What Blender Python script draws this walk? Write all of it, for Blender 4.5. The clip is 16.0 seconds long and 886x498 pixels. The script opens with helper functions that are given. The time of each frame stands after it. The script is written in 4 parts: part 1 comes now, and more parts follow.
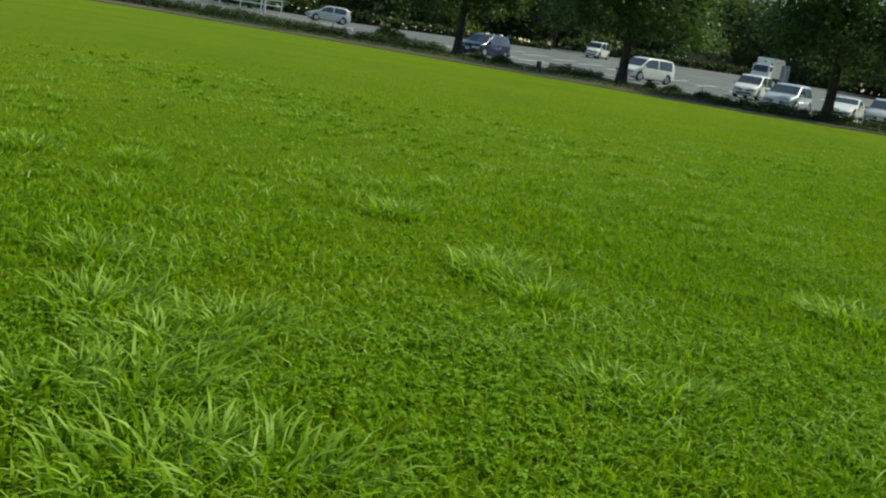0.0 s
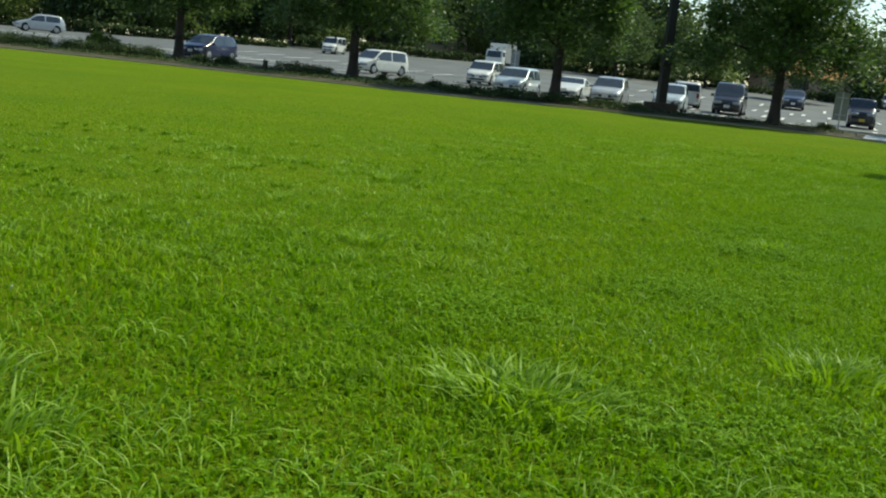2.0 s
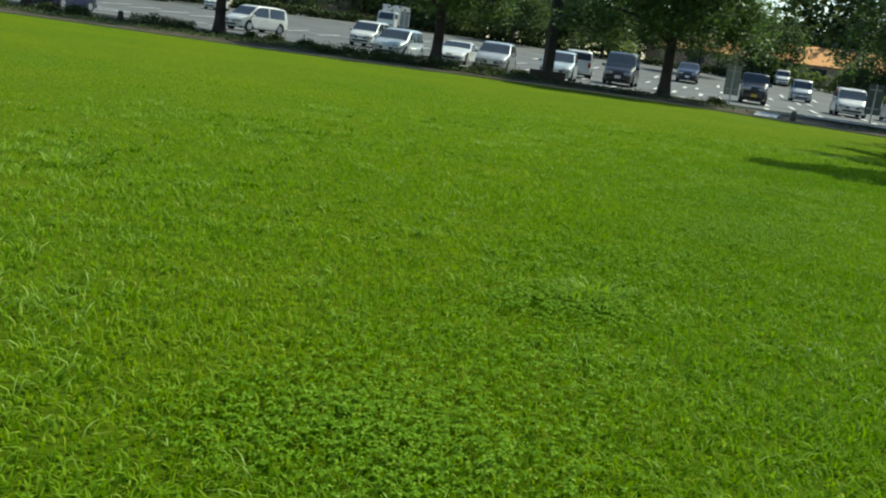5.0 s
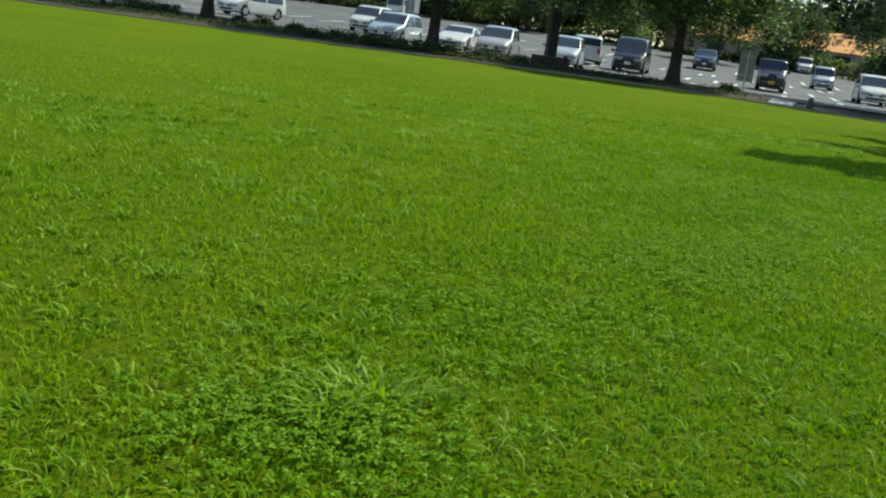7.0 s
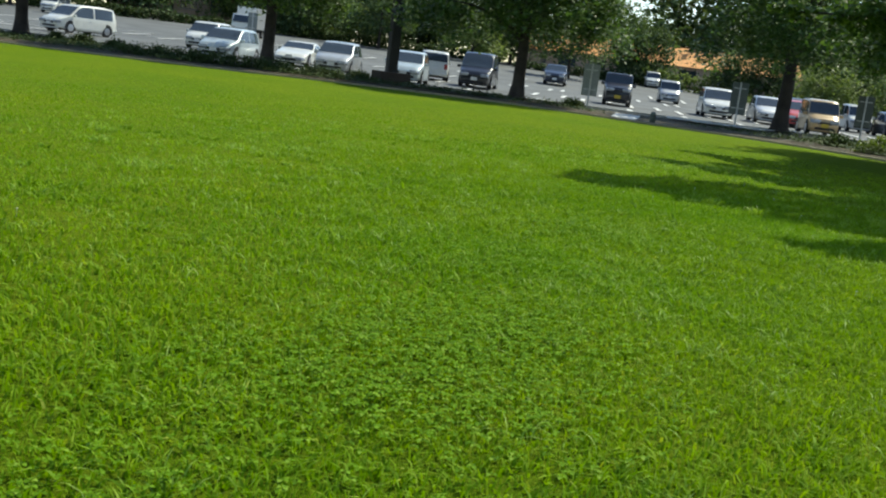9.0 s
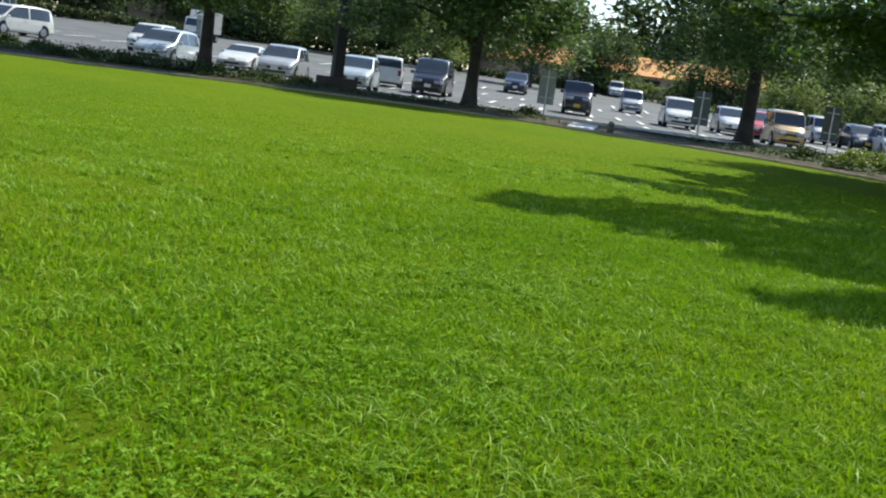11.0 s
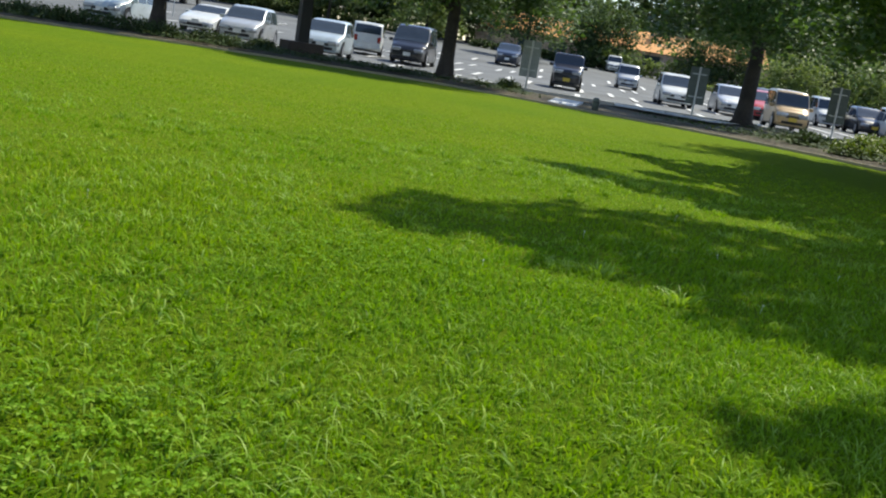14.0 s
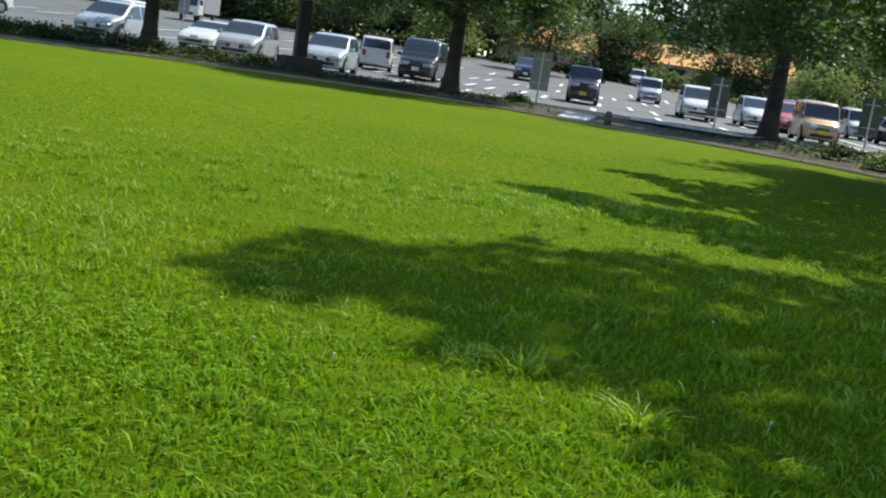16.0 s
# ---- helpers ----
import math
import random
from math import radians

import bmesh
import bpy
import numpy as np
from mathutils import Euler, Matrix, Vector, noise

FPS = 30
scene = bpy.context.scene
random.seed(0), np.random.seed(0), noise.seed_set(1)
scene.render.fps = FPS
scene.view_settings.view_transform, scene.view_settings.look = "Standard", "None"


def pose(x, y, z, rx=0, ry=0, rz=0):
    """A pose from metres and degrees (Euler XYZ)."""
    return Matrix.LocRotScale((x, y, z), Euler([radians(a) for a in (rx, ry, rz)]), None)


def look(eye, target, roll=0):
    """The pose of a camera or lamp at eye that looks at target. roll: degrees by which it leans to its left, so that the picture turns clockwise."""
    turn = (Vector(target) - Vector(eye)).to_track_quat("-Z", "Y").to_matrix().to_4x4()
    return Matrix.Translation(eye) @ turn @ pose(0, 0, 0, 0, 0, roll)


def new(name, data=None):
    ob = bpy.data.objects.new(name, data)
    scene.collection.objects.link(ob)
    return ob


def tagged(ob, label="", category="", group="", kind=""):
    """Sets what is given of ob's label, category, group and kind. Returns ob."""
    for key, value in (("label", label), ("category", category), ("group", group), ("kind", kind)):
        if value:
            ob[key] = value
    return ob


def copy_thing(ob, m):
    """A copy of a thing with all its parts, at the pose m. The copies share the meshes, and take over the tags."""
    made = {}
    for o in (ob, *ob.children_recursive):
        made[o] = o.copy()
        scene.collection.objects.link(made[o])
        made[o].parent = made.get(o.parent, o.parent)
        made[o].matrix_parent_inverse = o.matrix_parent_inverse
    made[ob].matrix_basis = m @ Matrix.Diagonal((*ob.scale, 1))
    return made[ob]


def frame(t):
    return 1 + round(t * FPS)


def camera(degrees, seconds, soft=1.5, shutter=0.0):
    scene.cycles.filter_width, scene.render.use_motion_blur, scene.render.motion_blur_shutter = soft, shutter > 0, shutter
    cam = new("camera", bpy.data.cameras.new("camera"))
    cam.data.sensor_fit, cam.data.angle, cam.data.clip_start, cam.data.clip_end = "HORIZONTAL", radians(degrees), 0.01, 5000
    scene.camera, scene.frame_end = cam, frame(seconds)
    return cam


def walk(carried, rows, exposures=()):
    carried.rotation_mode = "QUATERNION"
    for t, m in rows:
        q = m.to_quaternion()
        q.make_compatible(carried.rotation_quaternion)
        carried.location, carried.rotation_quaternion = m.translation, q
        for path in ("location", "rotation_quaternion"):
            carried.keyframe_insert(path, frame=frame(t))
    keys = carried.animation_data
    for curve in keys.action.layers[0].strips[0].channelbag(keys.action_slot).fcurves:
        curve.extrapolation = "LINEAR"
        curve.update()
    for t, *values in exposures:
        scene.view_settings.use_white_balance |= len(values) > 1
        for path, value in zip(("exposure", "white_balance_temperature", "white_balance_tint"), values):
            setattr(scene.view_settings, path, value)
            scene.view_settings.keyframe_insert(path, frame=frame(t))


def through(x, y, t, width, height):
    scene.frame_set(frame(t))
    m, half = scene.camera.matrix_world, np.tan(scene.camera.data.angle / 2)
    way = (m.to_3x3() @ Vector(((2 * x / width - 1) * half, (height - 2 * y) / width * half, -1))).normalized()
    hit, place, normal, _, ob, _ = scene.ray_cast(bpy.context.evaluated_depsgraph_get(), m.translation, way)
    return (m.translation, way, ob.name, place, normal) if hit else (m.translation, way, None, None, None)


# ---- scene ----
cam = camera(46.0, 16.0, soft=2.1)
PATH = [
    (0, (1.536, -0.002, 1.23), (1.242, 1.936, 0.832), 9.3),
    (0.5, (1.658, 0.5, 1.227), (1.514, 2.453, 0.817), 8.3),
    (1, (1.916, 1.027, 1.228), (1.896, 2.993, 0.861), 8.4),
    (1.5, (2.188, 1.512, 1.232), (2.226, 3.479, 0.876), 5.8),
    (2, (2.399, 2.098, 1.27), (2.546, 4.063, 0.926), 5.9),
    (2.5, (2.775, 2.671, 1.259), (3.081, 4.621, 0.936), 6.8),
    (3, (2.919, 3.176, 1.233), (3.202, 5.123, 0.877), 6.3),
    (3.5, (3.147, 3.705, 1.25), (3.417, 5.65, 0.874), 7.2),
    (4, (3.486, 4.215, 1.268), (3.762, 6.159, 0.886), 7.3),
    (4.5, (3.758, 4.781, 1.261), (4.097, 6.716, 0.881), 7.8),
    (7, (5.531, 7.601, 1.163), (5.83, 9.536, 0.752), 7.7),
    (7.5, (5.865, 8.092, 1.155), (6.149, 10.032, 0.757), 7.7),
    (8, (6.169, 8.556, 1.128), (6.463, 10.495, 0.735), 7.3),
    (8.5, (6.502, 9.073, 1.145), (6.927, 10.992, 0.773), 7.6),
    (9, (6.855, 9.488, 1.17), (7.397, 11.382, 0.824), 7.2),
    (11.5, (8.471, 12.124, 1.157), (9.113, 13.991, 0.84), 8.2),
    (12, (8.808, 12.621, 1.157), (9.567, 14.442, 0.826), 8.5),
    (12.5, (9.221, 13.025, 1.17), (10.085, 14.801, 0.854), 8.7),
    (13, (9.486, 13.452, 1.129), (10.289, 15.255, 0.808), 7.8),
    (13.5, (9.76, 13.894, 1.162), (10.51, 15.71, 0.788), 8.8),
    (14, (10.049, 14.321, 1.187), (10.659, 16.188, 0.813), 9.2),
    (14.5, (10.332, 14.846, 1.196), (10.838, 16.742, 0.807), 8.8),
    (15, (10.699, 15.292, 1.199), (11.183, 17.197, 0.831), 8.3),
    (15.5, (11.013, 15.734, 1.142), (11.513, 17.635, 0.775), 8.5),
    (16, (11.368, 16.14, 1.156), (11.923, 18.029, 0.805), 8.4),
]
walk(cam, [(t, look(eye, target, roll)) for t, eye, target, roll in PATH],
     exposures=[(0.0, 0.67, 7550, 1), (2.0, 0.78, 7350, 1), (4.5, 0.80, 7300, 1), (7.0, 0.84, 7200, 4), (7.5, 0.73, 7200, 4), (8.0, 0.72, 7200, 4), (9.0, 0.97, 7100, 8), (11.5, 1.19, 6900, 13), (13.0, 1.10, 6900, 14), (14.0, 1.16, 7000, 15), (14.5, 0.86, 6980, 12), (15.0, 0.84, 6980, 12), (15.5, 0.95, 6950, 12), (16.0, 1.20, 6980, 13)])

# ---- light ----
SUN_AZ, SUN_EL = math.atan2(0.87, 0.49), radians(52)   # clockwise from +y, height
world = bpy.data.worlds.new("sky")
scene.world = world
world.use_nodes = True
wn = world.node_tree.nodes
sky = wn.new("ShaderNodeTexSky")
sky.sky_type, sky.sun_disc = "NISHITA", False
sky.sun_elevation, sky.sun_rotation = SUN_EL, SUN_AZ
sky.air_density, sky.dust_density, sky.ozone_density = 1.0, 0.12, 3.0
world.node_tree.links.new(sky.outputs[0], wn["Background"].inputs[0])
wn["Background"].inputs[1].default_value = 0.098
sun = new("sun", bpy.data.lights.new("sun", "SUN"))
sun.data.energy, sun.data.angle, sun.data.color = 2.95, radians(0.55), (0.95, 0.97, 0.84)
sun_dir = Vector((math.sin(SUN_AZ) * math.cos(SUN_EL), math.cos(SUN_AZ) * math.cos(SUN_EL), math.sin(SUN_EL)))
sun.matrix_world = look(sun_dir * 60, (0, 0, 0))


# ---- materials ----
def nodes_of(name):
    m = bpy.data.materials.new(name)
    m.use_nodes = True
    nt = m.node_tree
    return m, nt, nt.nodes["Principled BSDF"]


def ramp(nt, fac, stops):
    r = nt.nodes.new("ShaderNodeValToRGB")
    while len(r.color_ramp.elements) < len(stops):
        r.color_ramp.elements.new(0.5)
    for e, (p, c) in zip(r.color_ramp.elements, stops):
        e.position, e.color = p, (*c, 1)
    nt.links.new(fac, r.inputs[0])
    return r.outputs[0]


def noise_of(nt, scale, detail=4.0, rough=0.6, space="Object"):
    tc = nt.nodes.new("ShaderNodeTexCoord")
    n = nt.nodes.new("ShaderNodeTexNoise")
    n.inputs["Scale"].default_value, n.inputs["Detail"].default_value = scale, detail
    n.inputs["Roughness"].default_value = rough
    nt.links.new(tc.outputs[space], n.inputs["Vector"])
    return n.outputs[0]


def blend(nt, a, b, fac, mode="MIX"):
    m = nt.nodes.new("ShaderNodeMix")
    m.data_type, m.blend_type = "RGBA", mode
    for sock, v in ((m.inputs[6], a), (m.inputs[7], b)):
        if isinstance(v, tuple):
            sock.default_value = (*v, 1)
        else:
            nt.links.new(v, sock)
    if isinstance(fac, float):
        m.inputs[0].default_value = fac
    else:
        nt.links.new(fac, m.inputs[0])
    return m.outputs[2]


def bumped(nt, bsdf, height, strength, distance):
    b = nt.nodes.new("ShaderNodeBump")
    b.inputs["Strength"].default_value, b.inputs["Distance"].default_value = strength, distance
    nt.links.new(height, b.inputs["Height"])
    nt.links.new(b.outputs[0], bsdf.inputs["Normal"])


def surface(name, dark, light, big=0.5, fine=20.0, rough=0.8, bump=0.3, dist=0.01, metal=0.0):
    """Two-scale mottled solid surface."""
    m, nt, p = nodes_of(name)
    a, b = noise_of(nt, big), noise_of(nt, fine, 6.0)
    c = ramp(nt, a, [(0.3, dark), (0.7, light)])
    g = ramp(nt, b, [(0.3, (0.75, 0.75, 0.75)), (0.7, (1.1, 1.1, 1.1))])
    nt.links.new(blend(nt, c, g, 1.0, "MULTIPLY"), p.inputs["Base Color"])
    p.inputs["Roughness"].default_value, p.inputs["Metallic"].default_value = rough, metal
    bumped(nt, p, b, bump, dist)
    return m


def leafy(name, stops, rough=0.55, through=0.35, tint=(1.3, 1.35, 0.5), patch=None, gloss=0.2):
    """Blades and leaves: a colour for each island, with light coming through."""
    m, nt, p = nodes_of(name)
    geo = nt.nodes.new("ShaderNodeNewGeometry")
    c = ramp(nt, geo.outputs["Random Per Island"], stops)
    if patch:
        pn = noise_of(nt, patch[0], 3.0)
        c = blend(nt, c, ramp(nt, pn, [(0.38, patch[1]), (0.62, patch[2])]), 1.0, "MULTIPLY")
    nt.links.new(c, p.inputs["Base Color"])
    p.inputs["Roughness"].default_value = rough
    p.inputs["Specular IOR Level"].default_value = gloss
    tr = nt.nodes.new("ShaderNodeBsdfTranslucent")
    nt.links.new(blend(nt, c, tint, 1.0, "MULTIPLY"), tr.inputs[0])
    mx = nt.nodes.new("ShaderNodeMixShader")
    mx.inputs[0].default_value = through
    nt.links.new(p.outputs[0], mx.inputs[1])
    nt.links.new(tr.outputs[0], mx.inputs[2])
    nt.links.new(mx.outputs[0], nt.nodes["Material Output"].inputs[0])
    return m


def paint(name, colour, metal=0.0, rough=0.28):
    m, nt, p = nodes_of(name)
    n = noise_of(nt, 3.0)
    d = tuple(v * 0.86 for v in colour)
    nt.links.new(ramp(nt, n, [(0.35, d), (0.65, colour)]), p.inputs["Base Color"])
    p.inputs["Metallic"].default_value, p.inputs["Roughness"].default_value = metal, rough
    p.inputs["Coat Weight"].default_value, p.inputs["Coat Roughness"].default_value = 0.6, 0.05
    return m


def lawn_material():
    m, nt, p = nodes_of("lawn_turf")
    fine, mid, big = noise_of(nt, 70.0, 8.0, 0.8), noise_of(nt, 5.0, 6.0, 0.7), noise_of(nt, 0.22, 3.0)
    c = ramp(nt, fine, [(0.33, (0.068, 0.128, 0.005)), (0.5, (0.118, 0.188, 0.008)), (0.68, (0.184, 0.250, 0.015))])
    c = blend(nt, c, ramp(nt, mid, [(0.3, (0.72, 0.78, 0.7)), (0.7, (1.1, 1.06, 1.0))]), 1.0, "MULTIPLY")
    c = blend(nt, c, ramp(nt, big, [(0.35, (0.84, 0.92, 0.9)), (0.65, (1.12, 1.04, 1.0))]), 1.0, "MULTIPLY")
    nt.links.new(c, p.inputs["Base Color"])
    p.inputs["Roughness"].default_value = 0.9
    p.inputs["Specular IOR Level"].default_value = 0.03
    h = blend(nt, fine, mid, 0.45)
    bumped(nt, p, h, 0.8, 0.05)
    return m


M_TURF = lawn_material()
M_GRASS = leafy("grass_blade", [(0.0, (0.130, 0.245, 0.008)), (0.5, (0.172, 0.305, 0.012)), (0.94, (0.222, 0.358, 0.018)), (1.0, (0.33, 0.40, 0.06))],
                rough=0.65, through=0.36, tint=(1.25, 1.3, 0.3), patch=(0.35, (0.85, 0.95, 0.9), (1.1, 1.03, 1.0)), gloss=0.1)
M_TUFT = leafy("coarse_grass_blade", [(0.0, (0.15, 0.27, 0.018)), (0.6, (0.245, 0.39, 0.04)), (1.0, (0.36, 0.49, 0.11))], rough=0.5, through=0.34, tint=(1.25, 1.3, 0.2))
M_CLOVER = leafy("clover_leaf", [(0.0, (0.065, 0.15, 0.006)), (0.5, (0.115, 0.24, 0.010)), (0.85, (0.165, 0.31, 0.022)), (1.0, (0.24, 0.37, 0.05))], rough=0.6, through=0.28, tint=(1.2, 1.3, 0.2), gloss=0.06)
M_PETAL = surface("clover_flower_petal", (0.42, 0.46, 0.26), (0.6, 0.62, 0.42), 20, 200)
M_LEAF = leafy("tree_leaf", [(0.0, (0.044, 0.084, 0.022)), (0.6, (0.076, 0.132, 0.036)), (1.0, (0.14, 0.195, 0.068))], rough=0.45, through=0.30, tint=(1.25, 1.45, 0.7), gloss=0.12)
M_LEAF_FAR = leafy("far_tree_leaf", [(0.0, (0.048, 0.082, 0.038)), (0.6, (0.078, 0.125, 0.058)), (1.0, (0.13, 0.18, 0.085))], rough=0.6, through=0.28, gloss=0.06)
M_LEAF_PALE = leafy("pale_tree_leaf", [(0.0, (0.11, 0.165, 0.05)), (0.6, (0.165, 0.225, 0.075)), (1.0, (0.25, 0.30, 0.12))], rough=0.55, through=0.42, tint=(1.2, 1.25, 0.6))
M_WEED = leafy("weed_leaf", [(0.0, (0.072, 0.155, 0.006)), (0.55, (0.140, 0.265, 0.012)), (0.9, (0.235, 0.375, 0.03)), (1.0, (0.32, 0.42, 0.06))], rough=0.5, through=0.34, tint=(1.25, 1.3, 0.2), gloss=0.08)
M_HEDGE = leafy("hedge_leaf", [(0.0, (0.025, 0.05, 0.015)), (0.6, (0.05, 0.085, 0.025)), (1.0, (0.10, 0.12, 0.05))], rough=0.75, through=0.15)
M_SHRUB = leafy("shrub_leaf", [(0.0, (0.07, 0.12, 0.02)), (0.6, (0.13, 0.19, 0.03)), (1.0, (0.22, 0.25, 0.07))], rough=0.5, through=0.3)
M_BARK = surface("bark", (0.022, 0.017, 0.014), (0.07, 0.056, 0.045), 1.2, 14.0, 0.92, 0.9, 0.03)
M_SOIL = surface("bed_soil", (0.038, 0.034, 0.018), (0.115, 0.090, 0.050), 0.5, 9.0, 0.95, 0.8, 0.04)
M_EARTH = surface("distant_ground", (0.05, 0.09, 0.02), (0.10, 0.14, 0.04), 0.05, 2.0, 0.95)
M_ASPHALT = surface("asphalt", (0.076, 0.082, 0.083), (0.150, 0.158, 0.160), 0.3, 25.0, 0.85, 0.4, 0.01)
M_LINE = surface("road_paint", (0.55, 0.55, 0.53), (0.8, 0.8, 0.78), 2.5, 30.0, 0.7, 0.2)
M_KERB = surface("kerb_concrete", (0.36, 0.35, 0.32), (0.52, 0.50, 0.46), 0.8, 20.0, 0.85, 0.4)
M_EDGE = surface("edging_stone", (0.15, 0.13, 0.07), (0.46, 0.39, 0.24), 0.22, 18.0, 0.9, 0.5)
M_SLAB = surface("pale_slab", (0.6, 0.6, 0.58), (0.78, 0.78, 0.75), 1.5, 25.0, 0.8)
# opaque glass: reflected sky and lit cabin are put into its blue-grey base
M_GLASS = paint("car_glass", (0.045, 0.06, 0.078), 0.0, 0.06)
M_GLASS.node_tree.nodes["Principled BSDF"].inputs["IOR"].default_value = 1.55
M_GLASS.node_tree.nodes["Principled BSDF"].inputs["Coat Weight"].default_value = 0.0
M_TYRE = surface("tyre_rubber", (0.012, 0.012, 0.013), (0.03, 0.03, 0.03), 3.0, 40.0, 0.85)
M_BLACK = surface("black_trim", (0.010, 0.010, 0.011), (0.022, 0.022, 0.023), 3.0, 30.0, 0.5)
M_RIM = surface("alloy", (0.45, 0.45, 0.46), (0.6, 0.6, 0.61), 3.0, 30.0, 0.35, 0.1, 0.01, 0.9)
M_LAMP = paint("headlamp_lens", (0.34, 0.37, 0.41), 0.3, 0.12)
M_TAIL = paint("tail_lamp_lens", (0.35, 0.01, 0.01), 0.0, 0.15)
M_PLATE_W = surface("white_plate", (0.72, 0.72, 0.7), (0.82, 0.82, 0.8), 4, 50, 0.5)
M_PLATE_Y = surface("yellow_plate", (0.62, 0.42, 0.04), (0.72, 0.52, 0.07), 4, 50, 0.5)
M_SIGN = surface("sign_panel_paint", (0.07, 0.085, 0.075), (0.12, 0.14, 0.12), 1.5, 20, 0.6)
M_SIGN_PALE = surface("sign_panel_pale", (0.22, 0.24, 0.22), (0.32, 0.34, 0.32), 1.5, 20, 0.6)
M_POST = surface("galvanised_post", (0.45, 0.46, 0.45), (0.62, 0.62, 0.6), 2, 30, 0.5, 0.2, 0.01, 0.3)
M_MAST = surface("brown_mast_paint", (0.010, 0.009, 0.009), (0.022, 0.019, 0.017), 0.8, 20, 0.6)
M_PLINTH = surface("brown_plinth", (0.035, 0.026, 0.02), (0.075, 0.055, 0.042), 0.8, 15, 0.9)
M_WALL = surface("pale_render_wall", (0.30, 0.30, 0.29), (0.42, 0.42, 0.40), 0.1, 3.0, 0.9)
M_PINK = surface("pinkish_wall", (0.50, 0.33, 0.26), (0.62, 0.45, 0.37), 0.1, 3.0, 0.9)
M_ORANGE = surface("orange_painted_wall", (0.62, 0.25, 0.06), (0.74, 0.34, 0.11), 0.1, 3.0, 0.8)
M_ROOF = surface("grey_roof", (0.13, 0.13, 0.14), (0.22, 0.22, 0.23), 0.2, 4.0, 0.8)
M_WHITE = surface("white_fence_paint", (0.7, 0.7, 0.68), (0.82, 0.82, 0.8), 1.0, 20, 0.6)
M_RUST = surface("brown_board", (0.10, 0.045, 0.02), (0.18, 0.08, 0.04), 0.5, 12, 0.85)


# ---- mesh helpers ----
def part(name, bm, material, parent=None, label="", smooth=False):
    me = bpy.data.meshes.new(name)
    bm.normal_update()
    bm.to_mesh(me)
    bm.free()
    if smooth:
        me.polygons.foreach_set("use_smooth", [True] * len(me.polygons))
    me.materials.append(material)
    ob = new(name, me)
    ob.parent = parent
    if label:
        ob["label"] = label
    return ob


def np_mesh(name, verts, faces, sides, material):
    """A mesh from arrays; faces of one count of sides."""
    me = bpy.data.meshes.new(name)
    me.vertices.add(len(verts))
    me.vertices.foreach_set("co", np.asarray(verts, np.float32).ravel())
    faces = np.asarray(faces, np.int32)
    me.loops.add(faces.size)
    me.loops.foreach_set("vertex_index", faces.ravel())
    me.polygons.add(len(faces))
    me.polygons.foreach_set("loop_start", np.arange(0, faces.size, sides, dtype=np.int32))
    me.update(calc_edges=True)
    me.materials.append(material)
    return me


def box(bm, centre, size, bevel=0.0, turn=0.0, taper=1.0):
    m = Matrix.Translation(centre) @ Matrix.Rotation(turn, 4, "Z") @ Matrix.Diagonal((*size, 1))
    r = bmesh.ops.create_cube(bm, size=1, matrix=m)
    if taper != 1.0:
        c = Vector(centre)
        for v in r["verts"]:
            if v.co.z > c.z:
                v.co.x, v.co.y = c.x + (v.co.x - c.x) * taper, c.y + (v.co.y - c.y) * taper
    if bevel:
        edges = list({e for v in r["verts"] for e in v.link_edges})
        bmesh.ops.bevel(bm, geom=edges, offset=bevel, segments=2, affect="EDGES", profile=0.6)
    return bm


def boxed(centre, size, bevel=0.0, turn=0.0, taper=1.0):
    return box(bmesh.new(), centre, size, bevel, turn, taper)


def tube(bm, pts, radii, sides=10):
    rings = []
    for i, p in enumerate(pts):
        p = Vector(p)
        d = (Vector(pts[min(i + 1, len(pts) - 1)]) - Vector(pts[max(i - 1, 0)])).normalized()
        u = d.orthogonal().normalized() if abs(d.z) < 0.95 else Vector((1, 0, 0))
        u = (u - d * u.dot(d)).normalized()
        w = d.cross(u)
        rings.append([bm.verts.new(p + (u * math.cos(a) + w * math.sin(a)) * radii[i])
                      for a in (2 * math.pi * k / sides for k in range(sides))])
    for a, b in zip(rings, rings[1:]):
        for k in range(sides):
            bm.faces.new((a[k], a[(k + 1) % sides], b[(k + 1) % sides], b[k]))
    bm.faces.new(rings[0][::-1])
    bm.faces.new(rings[-1])
    return bm


def thing(name, x, y, z, yaw=0.0, **tags):
    ob = new(name)
    ob.matrix_basis = pose(x, y, z, 0, 0, yaw)
    return tagged(ob, **tags)


def resample(pts, step):
    """Points at even steps along a line of corner points, with the direction."""
    out, carry = [], 0.0
    for (x0, y0), (x1, y1) in zip(pts, pts[1:]):
        n = math.hypot(x1 - x0, y1 - y0)
        s = carry
        while s < n:
            out.append((x0 + (x1 - x0) * s / n, y0 + (y1 - y0) * s / n, math.atan2(y1 - y0, x1 - x0)))
            s += step
        carry = s - n
    return out


def rounded(pts, times=2):
    for _ in range(times):
        new_pts = [pts[0]]
        for a, b in zip(pts, pts[1:]):
            new_pts += [(a[0] * 0.75 + b[0] * 0.25, a[1] * 0.75 + b[1] * 0.25), (a[0] * 0.25 + b[0] * 0.75, a[1] * 0.25 + b[1] * 0.75)]
        pts = new_pts + [pts[-1]]
    return pts


def gz(y, x=0.0):
    """Height of the car park, which rises gently away from the lawn, and more so at its far side."""
    return 0.08 + 0.013 * min(max(y - 56, 0), 95) + 0.023 * min(max(y - 84, 0), 66) * min(max((x + 32) / 32, 0), 1)


